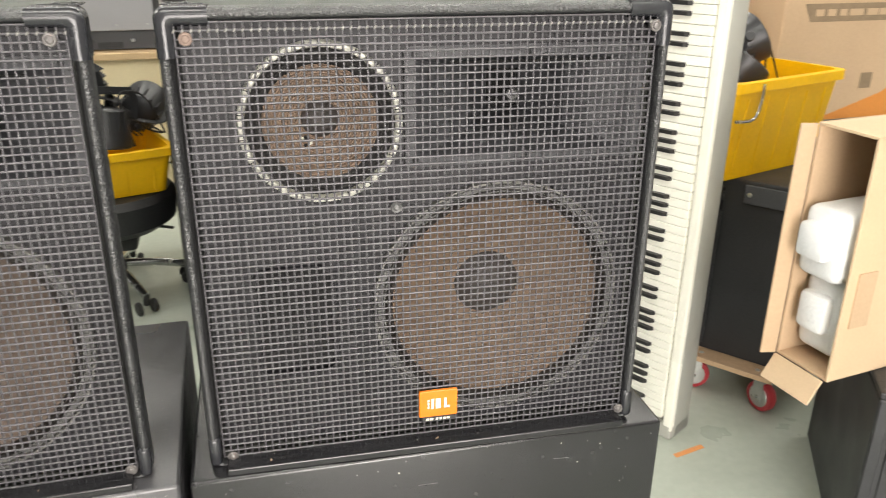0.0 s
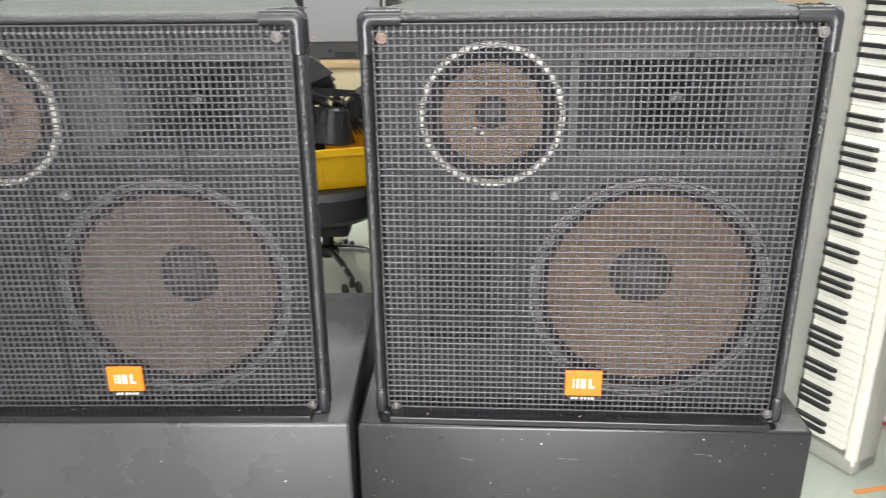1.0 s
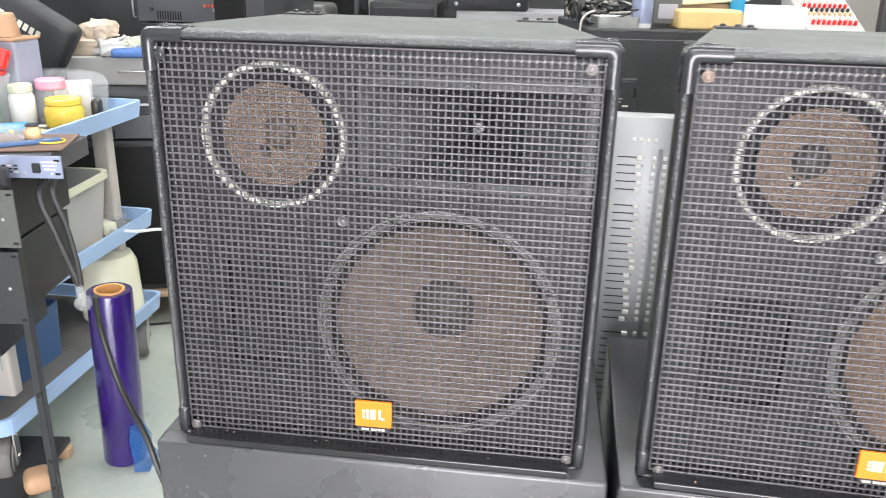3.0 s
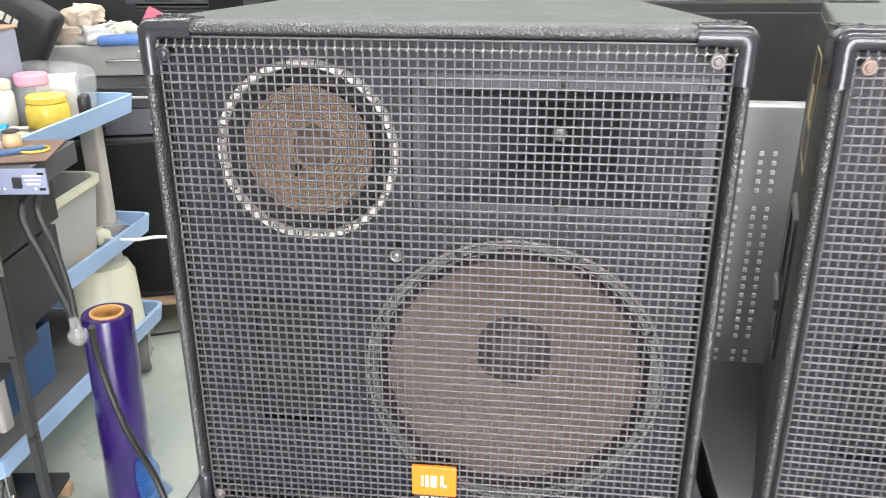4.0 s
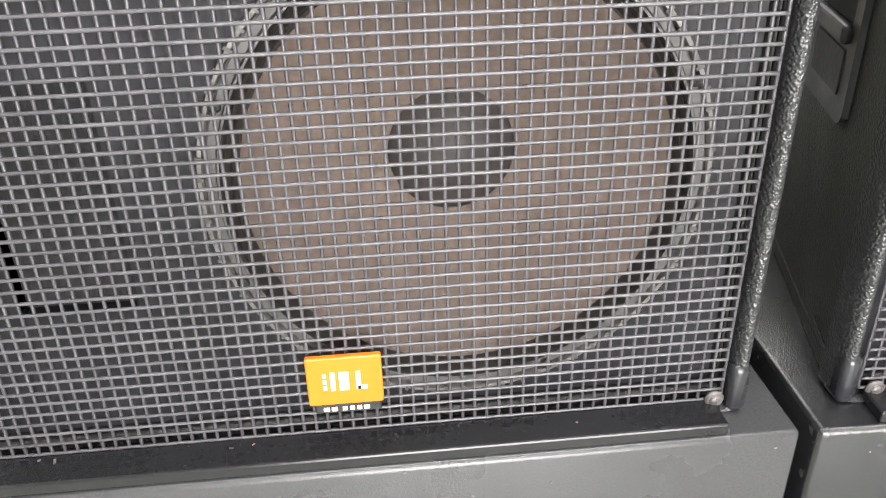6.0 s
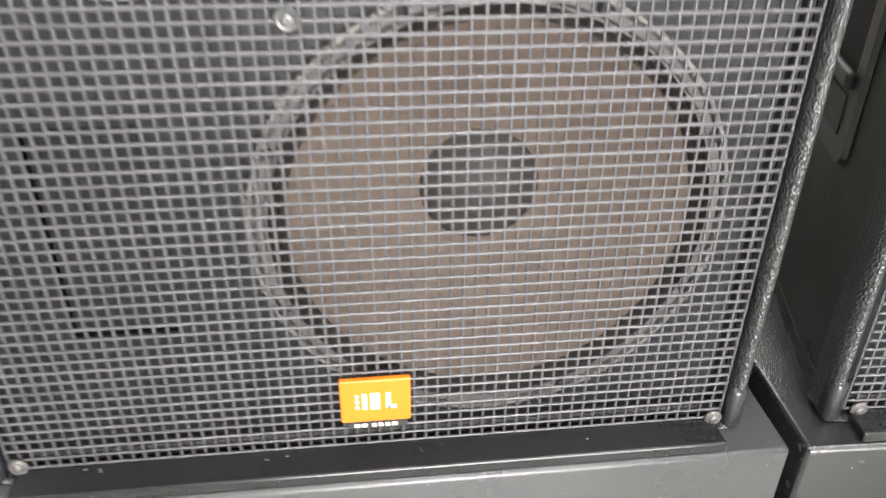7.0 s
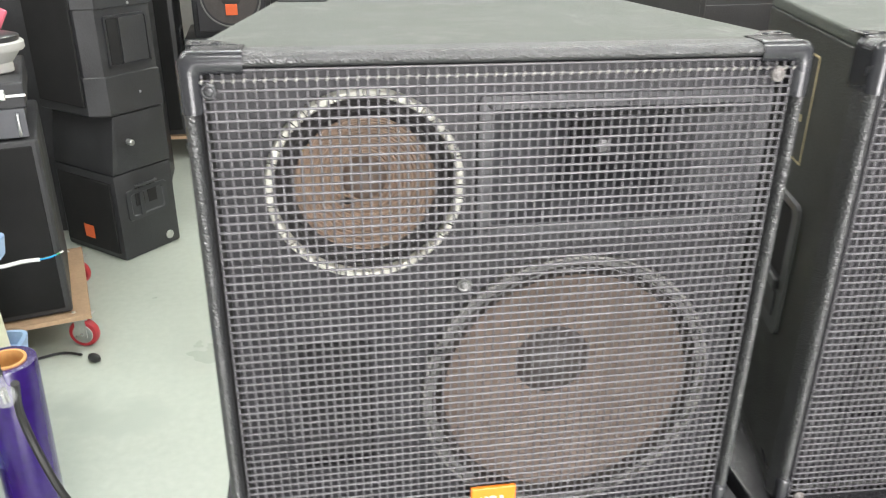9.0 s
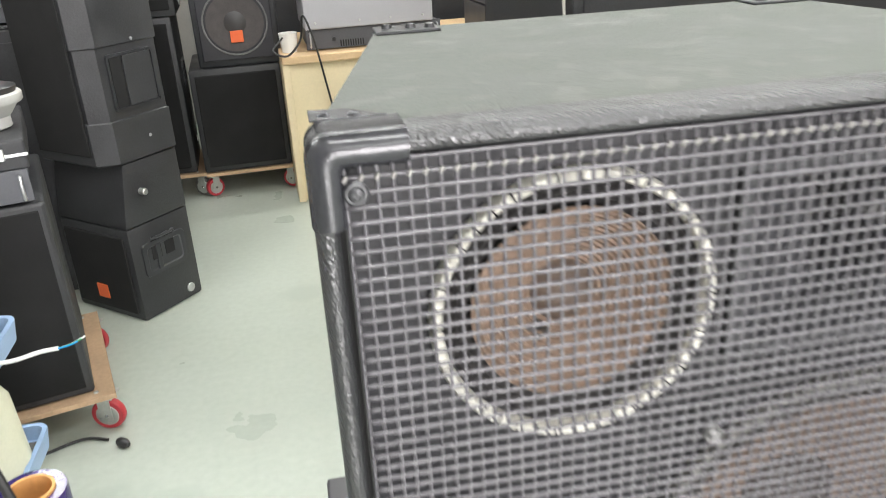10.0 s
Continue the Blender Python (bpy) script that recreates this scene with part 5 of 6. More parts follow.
t = thing("grey_canister", TOP @ pose(-0.045, 0.20, 0), "square blue-grey canister with a tan pot on it", "canister")
part("body", box(0.13, 0.12, 0.235, 0.008), M["grey_blue"], t)
part("lid", box(0.138, 0.128, 0.008, 0.002, (0, 0, 0.234), 1), M["tan"], t)
solo("tan_pot", lathe([(0, 0), (0.043, 0), (0.032, 0.062), (0.027, 0.066), (0, 0.066)], 28), M["tan"], TOP @ pose(-0.045, 0.20, 0.243), "tan plastic pot upside down on a canister", "pot", smooth=True)
t = thing("parts_tub", TOP @ pose(0.03, 0.345, 0), "clear plastic tub with a lid and small parts", "tub")
part("shell", tray(0.22, 0.12, 0.09, 0.003, 0.008, 0.02), M["clear"], t)
part("dome_lid", loft([[(x, y, 0.091) for x, y in rrect(0.24, 0.14, 0.03)], [(x, y, 0.115) for x, y in rrect(0.22, 0.12, 0.03)], [(x, y, 0.130) for x, y in rrect(0.16, 0.08, 0.03)]], (True, True)), M["clear"], t, smooth=True)
part("contents", box(0.17, 0.08, 0.035, 0.012, (0, 0, 0.005), 3), M["tote"], t, smooth=True)
rnd = random.Random(5)
for k in range(16):
    kind = k % 4
    x, y = rnd.uniform(-0.10, 0.19), rnd.uniform(-0.20, 0.05)
    col = M[("amber", "blue_bin", "bottle", "zinc", "plastic", "white", "cream_top", "yellow")[k % 8]]
    nm, lb = (("pen", "thin coloured pen lying among small tools"), ("wire_coil", "small coil of wire on a tray"), ("small_block", "small plastic part on a tray"), ("screwdriver", "small screwdriver lying on a tray"))[kind]
    if kind == 1:
        bm = tube([(0.025 * math.cos(a / 8 * 6.283), 0.025 * math.sin(a / 8 * 6.283), 0.003) for a in range(8)], 0.0022, 6, closed=True)
        solo(nm, bm, col, TOP @ pose(x, y, 0.0), lb, "wire", smooth=True)
    elif kind == 2:
        solo(nm, box(rnd.uniform(0.02, 0.05), rnd.uniform(0.02, 0.04), rnd.uniform(0.015, 0.03), 0.003), col, TOP @ pose(x, y, 0, 0, 0, rnd.uniform(0, 90)), lb, "part")
    else:
        solo(nm, join(rod(0.004, 0.09, 8, 0.001), rod(0.008, 0.045, 8, 0.002)), col, TOP @ pose(x, y, 0.008, 0, 90, rnd.uniform(0, 180)), lb, "tool")
solo("clear_sheet", box(0.11, 0.08, 0.03, 0.003), M["clear"], TOP @ pose(-0.02, -0.06, 0, 0, 0, 10), "clear plastic case on a tray", "case")
# middle shelf: grey tote, white adapter
MID = CART @ Matrix.Translation((0, 0, 0.493))
t = thing("storage_tote", MID @ pose(0.065, -0.045, 0, 0, 0, 4), "grey plastic tote with a rolled rim", "storage bin")
part("shell", tray(0.27, 0.50, 0.215, 0.005, 0.022, 0.03), M["tote"], t)
part("rim", loft([[(x, y, z) for x, y in rrect(a, c, 0.05)] for a, c, z in ((0.312, 0.542, 0.195), (0.335, 0.565, 0.198), (0.335, 0.565, 0.216), (0.308, 0.538, 0.2165), (0.306, 0.536, 0.20))], (False, False)), M["bottle"], t, "pale rolled rim")
part("red_parts", box(0.10, 0.12, 0.05, 0.02, (-0.03, -0.08, 0.006), 3), M["red"], t, "", smooth=True)
solo("clear_pack", box(0.20, 0.10, 0.05, 0.02, (0, 0, 0), 3), M["clear"], MID @ pose(0.10, 0.285, 0.0, 0, 0, 10), "clear plastic packaging on the cart", "packaging", smooth=True)
t = thing("adapter", MID @ pose(0.165, 0.245, 0.0, 0, 0, -30), "cream plug adapter with a stripped white cable", "adapter")
part("body", box(0.06, 0.045, 0.04, 0.006), M["bottle"], t, smooth=True)
part("orange_label", box(0.02, 0.001, 0.02, 0, (-0.012, -0.0232, 0.01), 1), M["orange"], t)
part("cable", tube([(0.03, 0, 0.02), (0.11, 0.04, 0.022), (0.150, 0.080, 0.027), (0.185, 0.100, 0.030)], 0.005, 8, smooth_steps=4), M["white"], t, "white sheathed cable", smooth=True)
for k, cm in enumerate(("cyan", "green", "white")):
    part("core", tube([(0.183, 0.098, 0.030), (0.205, 0.111 + 0.004 * k, 0.034), (0.226, 0.116 + 0.012 * k, 0.044)], 0.002, 6, smooth_steps=3), M[cm], t)
solo("yellow_card", box(0.05, 0.09, 0.003, 0.0, (0, 0, 0), 1), M["yellow"], MID @ pose(0.19, 0.13, 0.0, 0, 0, 12), "yellow card on the cart shelf", "card")
# low shelf: jug and blue box
LOW = CART @ Matrix.Translation((0, 0, 0.188))
t = thing("plastic_jug", LOW @ pose(0.135, 0.285, 0), "cream plastic jug on the lowest tray", "jug")
part("body", lathe([(0, 0), (0.088, 0), (0.098, 0.012), (0.090, 0.19), (0.075, 0.222), (0.045, 0.232), (0, 0.232)], 32), M["bottle"], t, smooth=True)
solo("blue_crate", tray(0.26, 0.34, 0.17, 0.005, 0.006, 0.02), M["blue_bin"], LOW @ pose(-0.01, -0.16, 0), "deep blue plastic crate on the lowest tray", "crate")

# ---- film roll, cable, rack ----
t = thing("film_roll", pose(-1.402, 1.700, 0.0, 0, 1.5, 0), "roll of glossy purple film standing on end", "film roll")
part("film", lathe([(0.0385, 0.004), (0.0555, 0.004), (0.057, 0.008), (0.057, 0.508), (0.0555, 0.512), (0.0385, 0.512), (0.0385, 0.004)], 48), M["purple"], t, smooth=True)
part("core", lathe([(0.033, 0.002), (0.0383, 0.002), (0.0383, 0.516), (0.033, 0.516), (0.033, 0.002)], 40), M["core"], t, "brown cardboard core", smooth=True)
b = loft([[(0.046, -0.042, 0.13), (0.054, -0.036, 0.13), (0.058, -0.020, 0.13), (0.060, 0.0, 0.13)], [(0.046, -0.052, 0.08), (0.068, -0.034, 0.075), (0.066, -0.02, 0.082), (0.078, 0.01, 0.08)], [(0.058, -0.062, 0.04), (0.070, -0.058, 0.05), (0.090, -0.03, 0.042), (0.074, 0.014, 0.04)], [(0.060, -0.070, 0.003), (0.100, -0.060, 0.004), (0.092, -0.02, 0.003), (0.100, 0.02, 0.003)]])
solo("loose_film", b, M["film_blue"], pose(-1.402, 1.700, 0), "crumpled blue clear film beside the roll", "plastic film")
t = thing("mains_cable", pose(0, 0, 0), "black cable with a clear plug hanging by the roll", "cable")
part("cable", tube([(-1.375, 1.53, 0.868), (-1.362, 1.485, 0.835), (-1.325, 1.462, 0.765), (-1.298, 1.44, 0.69), (-1.29, 1.43, 0.64)], 0.0065, 8, smooth_steps=6), M["rubber"], t, smooth=True)
part("cable", tube([(-1.285, 1.47, 0.60), (-1.30, 1.50, 0.50), (-1.27, 1.50, 0.35), (-1.23, 1.52, 0.20), (-1.19, 1.50, 0.10), (-1.12, 1.46, 0.02), (-1.00, 1.42, 0.009), (-0.90, 1.44, 0.008)], 0.0075, 8, smooth_steps=6), M["rubber"], t, smooth=True)
part("cable", tube([(-1.395, 1.53, 0.868), (-1.385, 1.47, 0.83), (-1.345, 1.45, 0.75), (-1.315, 1.44, 0.68), (-1.294, 1.432, 0.64)], 0.0085, 8, smooth_steps=6), M["rubber"], t, smooth=True)
part("plug", lathe([(0, 0), (0.012, 0.002), (0.019, 0.012), (0.019, 0.024), (0.010, 0.034), (0.008, 0.06), (0, 0.06)], 20, None, pose(-1.288, 1.43, 0.585, 10, 0, 0)), M["clear"], t, "clear plastic plug", smooth=True)
part("plug_pin", rod(0.006, 0.03, 10, 0.001, pose(-1.288, 1.43, 0.59, 10, 0, 0)), M["chrome"], t)


def rack(m):
    """Front towards -y; right end at x = 0."""
    t = thing("equipment_rack", m, "open black steel rack on a wooden base, holding units", "rack")
    for x, y in ((-0.50, 0.03), (-0.50, 0.30), (-0.010, 0.03)):
            part("post", box(0.019, 0.022, 0.86, 0.003, (x, y, 0.05), 1), M["plastic"], t)
    part("base", box(0.42, 0.34, 0.018, 0.002, (-0.325, 0.165, 0.031), 1), M["rough_black"], t)
    part("base_rail", box(0.50, 0.03, 0.03, 0.002, (-0.285, 0.02, 0.0005), 1), M["ply_edge"], t)
    part("base_rail", box(0.44, 0.03, 0.03, 0.002, (-0.325, 0.31, 0.0005), 1), M["ply_edge"], t)
    return t


RACK = pose(-1.405, 1.385, 0, 0, 0, 8)
rack(RACK)


def rack_unit(m, h, d, face, body, label, detail):
    t = thing("rack_unit", m, label, "rack unit", "rack units")
    part("chassis", box(0.44, d, h - 0.004, 0.002, (-0.255, d / 2 + 0.004, 0.002), 1), M[body], t)
    f = part("front_panel", box(0.483, 0.005, h, 0.001, (-0.2415, 0, 0), 1), M[face], t)
    for x in (-0.010, -0.473):
        for z in (0.008, h - 0.012):
            part("slot", box(0.012, 0.002, 0.005, 0.001, (x, -0.0028, z), 1), M["gap"], f)
    if detail:
        part("power_switch", box(0.018, 0.006, 0.022, 0.002, (-0.055, -0.004, h * 0.25), 1), M["plastic"], f)
        for k in range(9):
            for j in range(3):
                part("display_bar", box(0.009, 0.001, 0.0032, 0, (-0.10 - k * 0.013, -0.0030, h * 0.25 + j * 0.007), 1), M["gap" if (k + j) % 3 else "print"], f)
        for j in range(3):
            part("print_bar", box(0.034 - 0.004 * j, 0.001, 0.0035, 0, (-0.026, -0.0030, h * 0.70 - j * 0.008), 1), M["white"], f)
        for x in (-0.082, -0.024):
            part("screw", screw_bm(0.0035), M["zinc"], f, "", pose(x, -0.0028, h * 0.22) @ FRONT)
    else:
        for k in range(3):
            part("screw", screw_bm(0.004), M["zinc"], f, "", pose(-0.03 - 0.12 * k, -0.0028, h * 0.5) @ FRONT)
    return t


rack_unit(RACK @ pose(0.090, 0.085, 0.872), 0.050, 0.22, "panel_blue", "darkgrey", "blue-grey signal processor with pale print, on a rack", True)
rack_unit(RACK @ pose(0.020, 0.00, 0.740), 0.128, 0.32, "olive", "rough_black", "plain dull grey steel unit in a rack", False)
rack_unit(RACK @ pose(0.010, 0.00, 0.560), 0.170, 0.32, "rough_black", "rough_black", "deep black amplifier in a rack", False)
rack_unit(RACK @ pose(-0.070, 0.00, 0.440), 0.088, 0.30, "mixgrey", "rough_black", "grey unit with round screws in a rack", False)
solo("tape_roll", ring_bm(0.022, 0.048, 0.045, 28), M["yellow"], RACK @ pose(-0.27, 0.14, 0.917), "roll of yellow tape on the rack", "tape roll", smooth=True)
solo("orange_rag", box(0.07, 0.08, 0.05, 0.02, (0, 0, 0), 3), M["tan"], RACK @ pose(-0.09, 0.10, 0.050, 0, 0, 30), "crumpled orange rag on the rack base", "rag", smooth=True)

R1 = RACK @ Matrix.Translation((0, 0, 0.9225))
solo("brown_folder", box(0.30, 0.17, 0.004, 0.001, (0, 0, 0), 1), M["folder_brown"], R1 @ pose(-0.09, 0.19, 0, 0, 0, 10), "thin brown folder lying on a rack unit", "folder")
solo("clear_case", box(0.10, 0.07, 0.030, 0.004, (0, 0, 0), 2), M["clear"], R1 @ pose(-0.10, 0.22, 0.0042, 0, 0, 16), "clear plastic case on a brown folder", "case")
jar(R1 @ pose(-0.035, 0.23, 0.0042), 0.018, 0.030, "cream_top", "plastic", "small tan pot with a black lid", "", 0.006)
solo("knife", box(0.14, 0.018, 0.010, 0.003), M["blue_bin"], R1 @ pose(-0.02, 0.17, 0.0042, 0, 0, 35), "dark blue craft knife on a folder", "knife")
solo("wire_coil", tube([(0.030 * math.cos(a / 9 * 6.283), 0.026 * math.sin(a / 9 * 6.283), 0.003) for a in range(9)], 0.0025, 6, closed=True), M["amber"], R1 @ pose(0.02, 0.20, 0.0045), "small yellow coil of wire", "wire", smooth=True)

# ---- big black cabinet on a dolly, with units and clutter on it ----
CAB = pose(-1.499, 2.604, 0, 0, 0, 15.8)
dolly(CAB @ pose(-0.36, 0.275, 0), 0.74, 0.57, "plywood dolly with red castors under a big cabinet")
t = thing("large_cabinet", CAB @ pose(-0.37, 0.025, 0.132), "large plain black bass cabinet on a dolly", "loudspeaker")
part("body", box(0.66, 0.52, 0.577, 0.010, (0, 0.26, 0)), M["rough_black"], t)
part("front_cloth", box(0.62, 0.006, 0.537, 0.003, (0, -0.001, 0.02), 1), M["gap"], t)
amp(CAB @ pose(-0.30, 0.03, 0.710), 0.482, 0.42, 0.088, "darkgrey", "dark grey rack amplifier on the big cabinet", 2)
t = thing("flight_case", CAB @ pose(-0.30, 0.03, 0.799), "flat black flight case with metal catches", "case")
part("body", box(0.50, 0.44, 0.075, 0.006, (0, 0.22, 0)), M["rough_black"], t)
for x in (-0.18, 0.18):
    part("catch", box(0.04, 0.008, 0.03, 0.002, (x, -0.003, 0.028), 1), M["zinc"], t)
part("edge_trim", box(0.504, 0.005, 0.008, 0.001, (0, 0, 0.034), 1), M["alu"], t)
t = thing("speaker_driver", CAB @ pose(-0.12, 0.20, 0.875), "round black speaker driver with a grey ring", "speaker driver")
part("magnet", lathe([(0, 0), (0.045, 0), (0.050, 0.004), (0.050, 0.03), (0.056, 0.035), (0.078, 0.065), (0, 0.065)], 32), M["tote"], t, smooth=True)
part("basket_ring", lathe([(0, 0.065), (0.086, 0.065), (0.090, 0.070), (0.090, 0.088), (0.085, 0.092), (0, 0.092)], 36), M["tote"], t, smooth=True)
part("upper_ring", lathe([(0, 0.092), (0.078, 0.092), (0.080, 0.106), (0.060, 0.112), (0, 0.110)], 36), M["plastic"], t, smooth=True)
t = thing("metal_case", CAB @ pose(-0.34, 0.33, 0.875), "light grey metal case with a handle", "case")
part("body", box(0.34, 0.20, 0.105, 0.006), M["tote"], t)
part("handle", tube([(0.03, -0.104, 0.05), (0.03, -0.125, 0.055), (0.13, -0.125, 0.055), (0.13, -0.104, 0.05)], 0.005, 8, smooth_steps=3), M["zinc"], t)
rnd = random.Random(31)
for k, (dx, dy, dz, cm, lb) in enumerate(((-0.10, 0.0, 0, "cloth", "crumpled beige work cloth on a metal case"), (0.02, -0.02, 0, "tote", "crumpled pale grey work glove on a metal case"), (-0.04, 0.03, 0.052, "cloth", "beige work glove on a heap of cloth"), (0.08, 0.03, 0, "bottle", "cream rag bunched on a metal case"), (-0.15, 0.05, 0, "rubber", "black strap bunched up beside cloth"))):
    b = box(0.13, 0.11, 0.058, 0.022, (0, 0, 0), 5)
    bmesh.ops.subdivide_edges(b, edges=b.edges[:], cuts=2, use_grid_fill=True)
    off = Vector((k * 3.1, k * 1.7, 0))
    for v in b.verts:
        v.co += 0.030 * Vector(noise.noise_vector(v.co * 26 + off)) + 0.010 * Vector(noise.noise_vector(v.co * 70 + off))
        v.co.z = max(v.co.z, 0)
    solo("work_cloth", b, M[cm], CAB @ pose(-0.36 + dx, 0.30 + dy, 0.981 + dz, 0, 0, rnd.uniform(0, 180)), lb, "cloth", smooth=True)
b = box(0.20, 0.12, 0.03, 0.012, (0, 0, 0), 3)
solo("folded_cloth", b, M["bluecloth"], CAB @ pose(-0.24, 0.24, 0.981, 0, 0, 12), "folded blue cloth on a metal case", "cloth", smooth=True)
solo("rose_sheet", box(0.14, 0.016, 0.09, 0.006), M["pinkcloth"], CAB @ pose(-0.17, 0.37, 0.981, 0, 30, 6), "rose-red plastic sheet standing behind cloth", "sheet")
t = thing("gear_bag", pose(-2.30, 2.53, 1.03, 0, 32, 8), "black padded bag with pale blocky print", "bag")
part("body", box(0.62, 0.10, 0.26, 0.03, (0, 0, 0), 3), M["rough_black"], t, smooth=True)
for k in range(8):
    part("print_block", box(0.015, 0.001, 0.024, 0, (0.05 + k * 0.022, -0.0508, 0.165), 1), M["print"], t)
plain_case(0.62, 0.50, 0.98, pose(-2.45, 2.85, 0, 0, 0, 6), "tall black case behind the service cart")

plain_case(1.10, 0.45, 1.75, pose(-2.75, 3.75, 0, 0, 0, 8), "tall wide black equipment case behind the cart")
plain_case(0.60, 0.45, 1.55, pose(-1.98, 4.55, 0, 0, 0, 4), "tall black case in the back row")

# ---- gear on the far shelf line ----
def shelf_case(m, w, d, h, label):
    return plain_case(w, d, h, m @ pose(0, d / 2, 0), label)


shelf_case(pose(-1.98, 3.62, 0, 0, 0, 6), 0.74, 0.5, 1.035, "tall black cabinet carrying a lit rack unit")
t = amp(pose(-2.00, 3.62, 1.036, 0, 0, 6), 0.50, 0.42, 0.13, "darkgrey", "rack amplifier with small red indicators", 2)
for k in range(6):
    part("indicator", box(0.010, 0.003, 0.014, 0.001, (0.10 + 0.018 * k, -0.0042, 0.075), 1), M["ledred" if k % 2 else "red_orange"], t)
shelf_case(pose(-1.66, 4.02, 0, 0, 0, 4), 0.40, 0.4, 1.02, "tall black cabinet with a soft grey cover")
b = box(0.42, 0.30, 0.10, 0.035, (0, 0, 0), 3)
solo("grey_cover", b, M["olive"], pose(-1.64, 4.16, 1.021), "soft grey fabric cover on a cabinet", "cover", smooth=True)
shelf_case(pose(-1.02, 5.35, 0, 0, 0, 2), 0.50, 0.4, 1.75, "tall black loudspeaker column by the wall")
shelf_case(pose(-0.42, 5.35, 0, 0, 0, -2), 0.55, 0.4, 1.60, "tall black equipment cabinet by the wall")
shelf_case(pose(0.25, 5.35, 0, 0, 0, 1), 0.62, 0.4, 1.70, "wide black equipment cabinet by the wall")
shelf_case(pose(0.95, 5.35, 0, 0, 0, 2), 0.60, 0.4, 1.55, "black equipment cabinet standing by the wall")
t = thing("carry_case", BENCH @ pose(0.30, 0.06, 1.0905, 0, 0, 5), "black padded carry case with round studs", "case")
part("body", box(0.46, 0.30, 0.19, 0.02, (0, 0.15, 0), 3), M["plastic"], t, smooth=True)
for x, z in ((-0.17, 0.035), (0.17, 0.035), (-0.17, 0.155), (0.17, 0.155)):
    part("stud", lathe([(0, 0.006), (0.009, 0.004), (0.012, 0)], 14), M["zinc"], t, "", pose(x, -0.001, z) @ FRONT, smooth=True)


# ---- stacked and far loudspeakers ----
def stage_box(m, w, d, h, label, badge=True, woofer=0.0, split=None):
    """Front towards -y, base centre of the front edge at the origin."""
    t = thing("loudspeaker", m, label, "loudspeaker", "loudspeakers along the aisle")
    part("body", prism([(-w / 2, 0), (w / 2, 0), (w / 2, h), (-w / 2, h)], d, 0.012), M["rough_black"], t, smooth=True)
    g = part("grille", box(w - 0.05, 0.012, h - 0.06, 0.006, (0, -0.004, 0.03)), M["gap" if woofer == 0 else "baffle"], t, "black front grille")
    if woofer:
        part("woofer_ring", ring_bm(woofer * 0.95, woofer, 0.008, 48), M["gasket15"], g, "", pose(0, -0.010, h * 0.45) @ FRONT, smooth=True)
        part("cone", lathe([(woofer * 0.88, 0.004), (woofer * 0.6, 0.002), (woofer * 0.3, 0.001), (0, 0.001)], 48), M["cap"], g, "", pose(0, -0.0095, h * 0.45) @ FRONT, smooth=True)
        part("dust_cap", lathe([(woofer * 0.34, 0.002), (woofer * 0.2, 0.010), (0, 0.012)], 32), M["surround"], g, "", pose(0, -0.011, h * 0.45) @ FRONT, smooth=True)
    if badge:
        part("badge", box(0.060, 0.004, 0.056, 0.002, (0.0, -0.016 if woofer == 0 else -0.026, h * 0.20 if woofer == 0 else h * 0.25), 1), M["red_orange"], t, "small orange badge")
    for s in (-1, 1):
        hd = part("side_handle", loft([[(x, 0.0, z) for x, z in rrect(0.20, 0.13, 0.02, 4)], [(x, -0.005, z) for x, z in rrect(0.196, 0.126, 0.02, 4)], [(x, -0.005, z) for x, z in rrect(0.16, 0.095, 0.014, 4)], [(x, -0.001, z) for x, z in rrect(0.15, 0.085, 0.012, 4)]], (False, True)),
                  M["plastic"], t, "", pose(s * (w / 2 + 0.001), d * 0.5, h * 0.62, 0, 0, s * 90))
        part("handle_post", box(0.02, 0.006, 0.10, 0.002, (-0.03, -0.004, -0.05)), M["plastic"], hd)
        part("jack", rod(0.018, 0.008, 16, 0.002, pose(s * (w / 2 - 0.002), d * 0.8, h * 0.12, 0, s * 90, 0)), M["zinc"], t)
    return t


ST = pose(-1.6580, 3.3884, 0, 0, 0, -41)
foot = stage_box(ST, 0.37, 0.28, 0.36, "black stage loudspeaker at the foot of a stack", True)
# black blocks on the flank give the shade inside the handle holes
for y in (0.105, 0.165):
    part("handle_hole", box(0.004, 0.042, 0.075, 0.001, (0.1875, y, 0.215), 1), M["gap"], foot)
b = tube([(0.19, 0.088, 0.30), (0.197, 0.10, 0.30), (0.197, 0.17, 0.30), (0.19, 0.19, 0.30)], 0.006, 8)
part("handle_bar", b, M["plastic"], foot)
t = thing("loudspeaker", ST @ pose(0, 0, 0.361), "black wedge monitor lying on another loudspeaker", "loudspeaker", "loudspeakers along the aisle")
part("body", prism([(0.0, 0.0), (0.28, 0.0), (0.28, 0.225), (0.04, 0.225)], 0.37, 0.008, None, pose(-0.185, 0, 0, 0, 0, 90) @ Matrix.Diagonal((1, -1, 1, 1))), M["rough_black"], t, smooth=True)
part("knob", rod(0.012, 0.03, 12, 0.003, pose(0.186, 0.09, 0.12, 0, 90, 0)), M["zinc"], t)


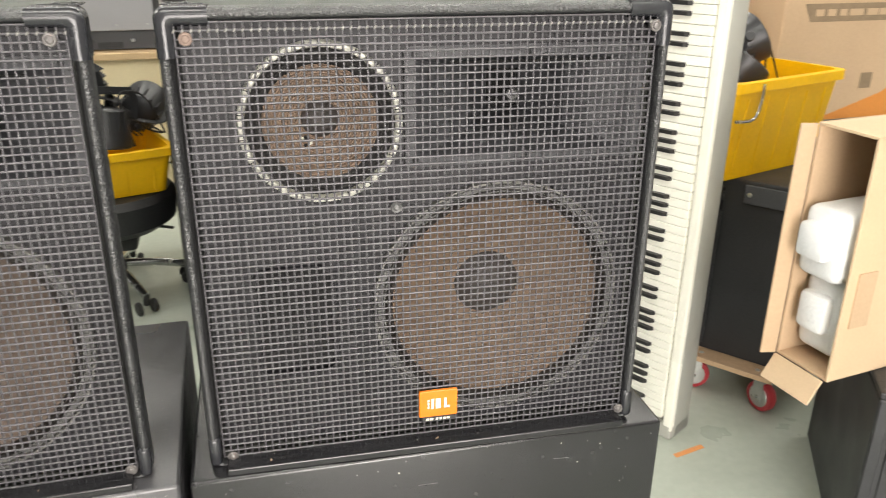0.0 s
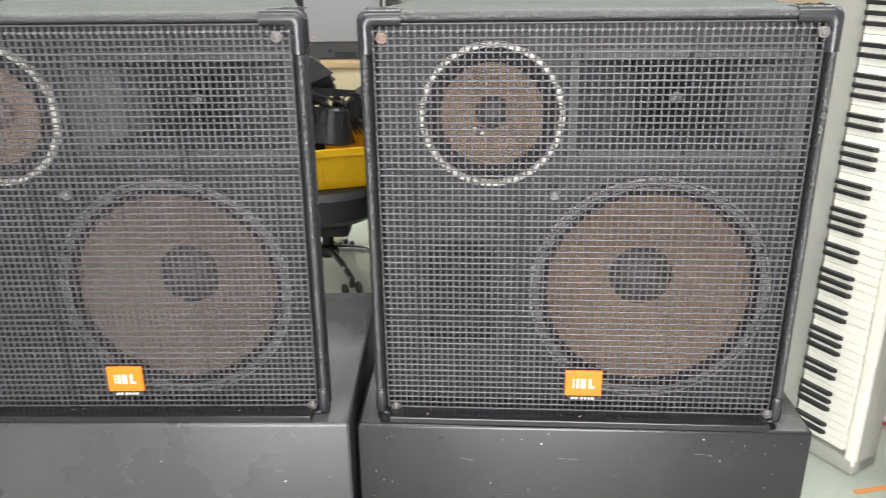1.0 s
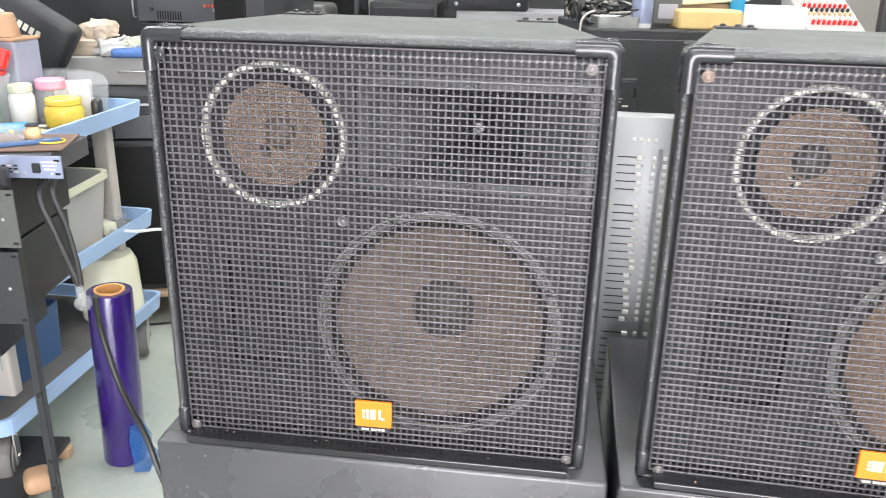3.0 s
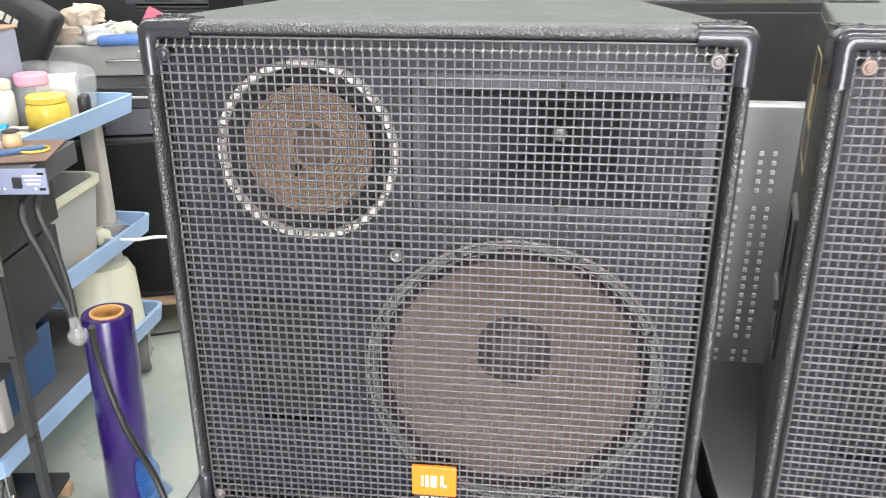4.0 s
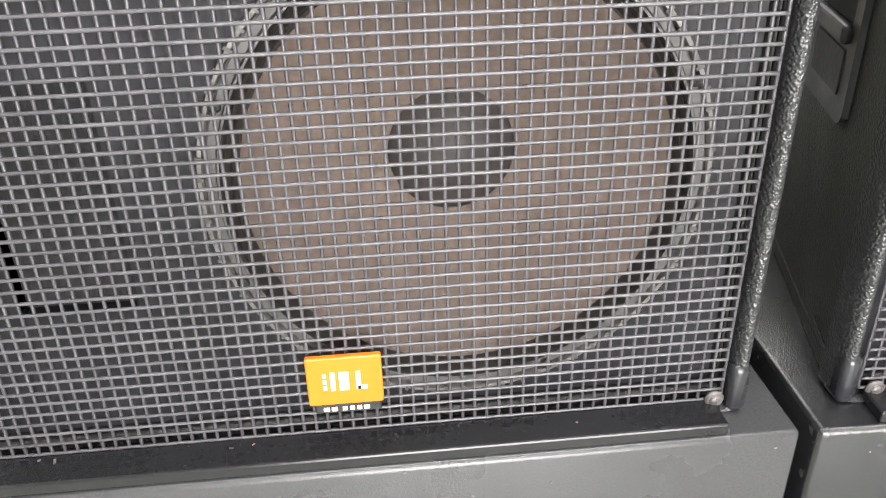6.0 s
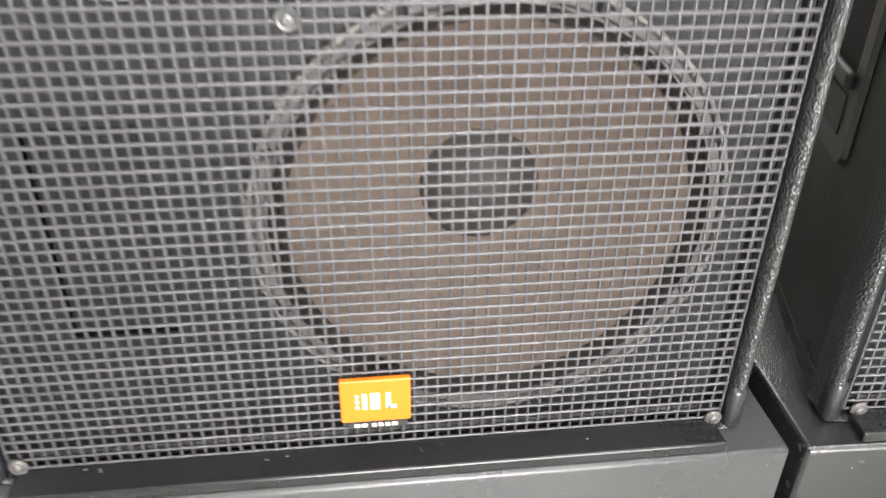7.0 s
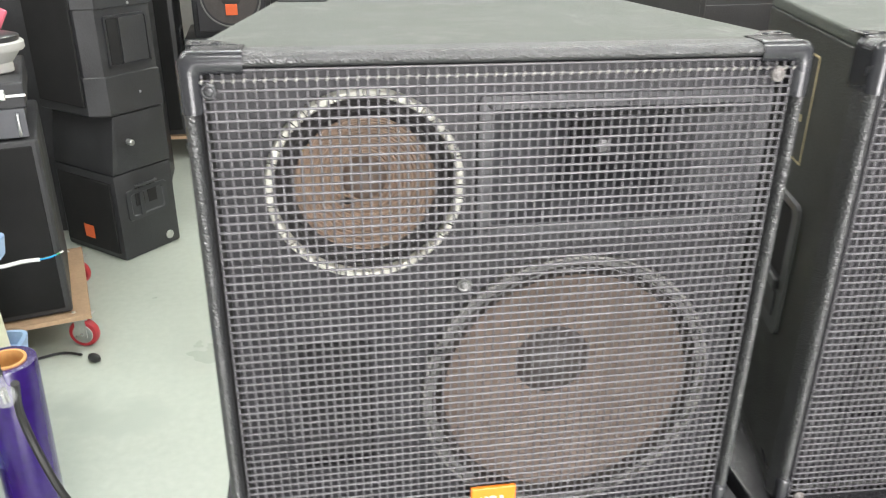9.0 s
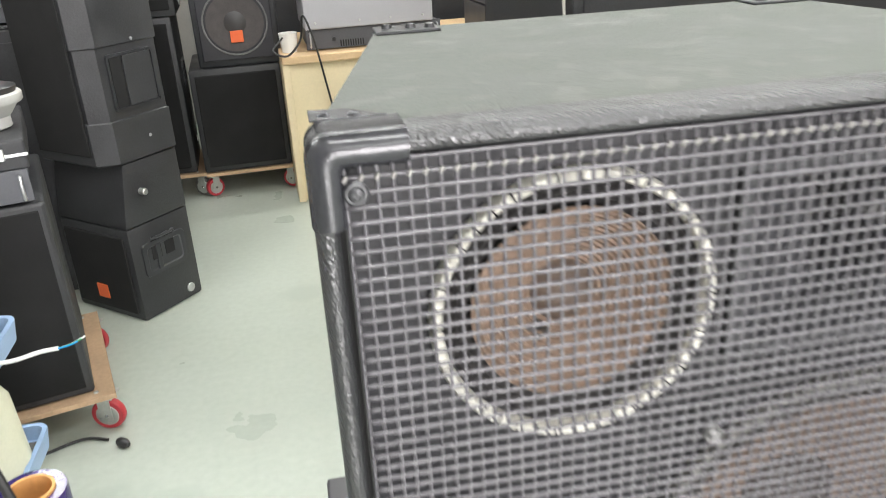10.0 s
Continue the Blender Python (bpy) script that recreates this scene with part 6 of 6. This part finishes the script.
def moulded_box(m, w, d, h, label):
    """Tall moulded cabinet with cut-off front corners and an open handle in each flank."""
    t = thing("loudspeaker", m, label, "loudspeaker", "loudspeakers along the aisle")
    c = 0.055
    def plan(grow, z):
        g = grow
        return [(-w / 2 + c, -g, z), (w / 2 - c, -g, z), (w / 2 + g, c, z), (w / 2 + g, d + g, z), (-w / 2 - g, d + g, z), (-w / 2 - g, c, z)]
    heights = [(-0.010, 0.0), (0.0, 0.008), (0.0, h * 0.19), (-0.006, h * 0.195), (-0.006, h * 0.50), (0.0, h * 0.505), (0.0, h - 0.010), (-0.010, h)]
    part("body", loft([plan(g, z) for g, z in heights], (True, True)), M["moulded"], t, "scuffed black moulded shell")
    part("grille", box(w - 2 * c - 0.02, 0.010, h - 0.08, 0.004, (0, -0.004, 0.04)), M["gap"], t, "black front grille")
    for s in (-1, 1):
        at = pose(s * (w / 2 - 0.002), c + (d - c) * 0.5, h * 0.35, 0, 0, s * 90)
        hd = part("handle_frame", loft([[(x, 0.004, z) for x, z in rrect(0.19, 0.185, 0.012, 3)], [(x, -0.006, z) for x, z in rrect(0.19, 0.185, 0.012, 3)], [(x, -0.006, z) for x, z in rrect(0.175, 0.17, 0.010, 3)], [(x, 0.003, z) for x, z in rrect(0.17, 0.165, 0.010, 3)]], (False, False)), M["plastic"], t, "", at)
        # black sheet painted in for the shaded opening behind the handle
        part("handle_hollow_shade", box(0.046, 0.003, 0.165, 0, (-s * 0.062, -0.0045, -0.0825), 1), M["gap"], hd)
        part("handle_plate", box(0.115, 0.004, 0.165, 0.001, (s * 0.024, -0.005, -0.0825), 1), M["moulded"], hd)
        for z in (-0.20, 0.13):
            part("screw", screw_bm(0.006), M["alu"], t, "", at @ pose(s * 0.02, -0.003, z) @ FRONT)
    return t


moulded_box(ST @ pose(-0.01, -0.02, 0.587), 0.40, 0.30, 0.78, "tall black moulded loudspeaker on top of a stack")
dolly(pose(-1.56, 4.85, 0, 0, 0, 3), 0.34, 0.50, "small plywood dolly under a tall loudspeaker", 0.018, "greywheel")
stage_box(pose(-1.555, 4.62, 0.132, 0, 0, 3), 0.26, 0.42, 0.777, "tall narrow black loudspeaker on a dolly", False)
stage_box(pose(-1.545, 4.62, 0.910, 0, 0, 3), 0.30, 0.36, 0.32, "small black loudspeaker on a narrow one", False)
dolly(pose(-1.165, 4.86, 0, 0, 0, 3), 0.46, 0.54, "plywood dolly with red castors under a bass box")
stage_box(pose(-1.165, 4.60, 0.132, 0, 0, 3), 0.44, 0.50, 0.522, "square black bass box with a small pale mark", False)
stage_box(pose(-1.13, 4.62, 0.655, 0, 0, 2), 0.40, 0.40, 0.46, "black two-way loudspeaker with an orange badge", True, 0.155)
t = thing("floor_cable", pose(0, 0, 0), "thin black cable with a small plug lying on the floor", "cable")
part("cable", tube([(-2.02, 2.62, 0.006), (-1.86, 2.50, 0.006), (-1.72, 2.52, 0.006), (-1.60, 2.575, 0.006), (-1.525, 2.552, 0.008)], 0.0045, 8, smooth_steps=6), M["rubber"], t, smooth=True)
part("plug", lathe([(0, 0), (0.010, 0.002), (0.014, 0.010), (0.014, 0.030), (0.007, 0.042), (0, 0.044)], 16, None, pose(-1.494, 2.530, 0.014, 90, 0, 52)), M["rubber"], t, "small black plug", smooth=True)
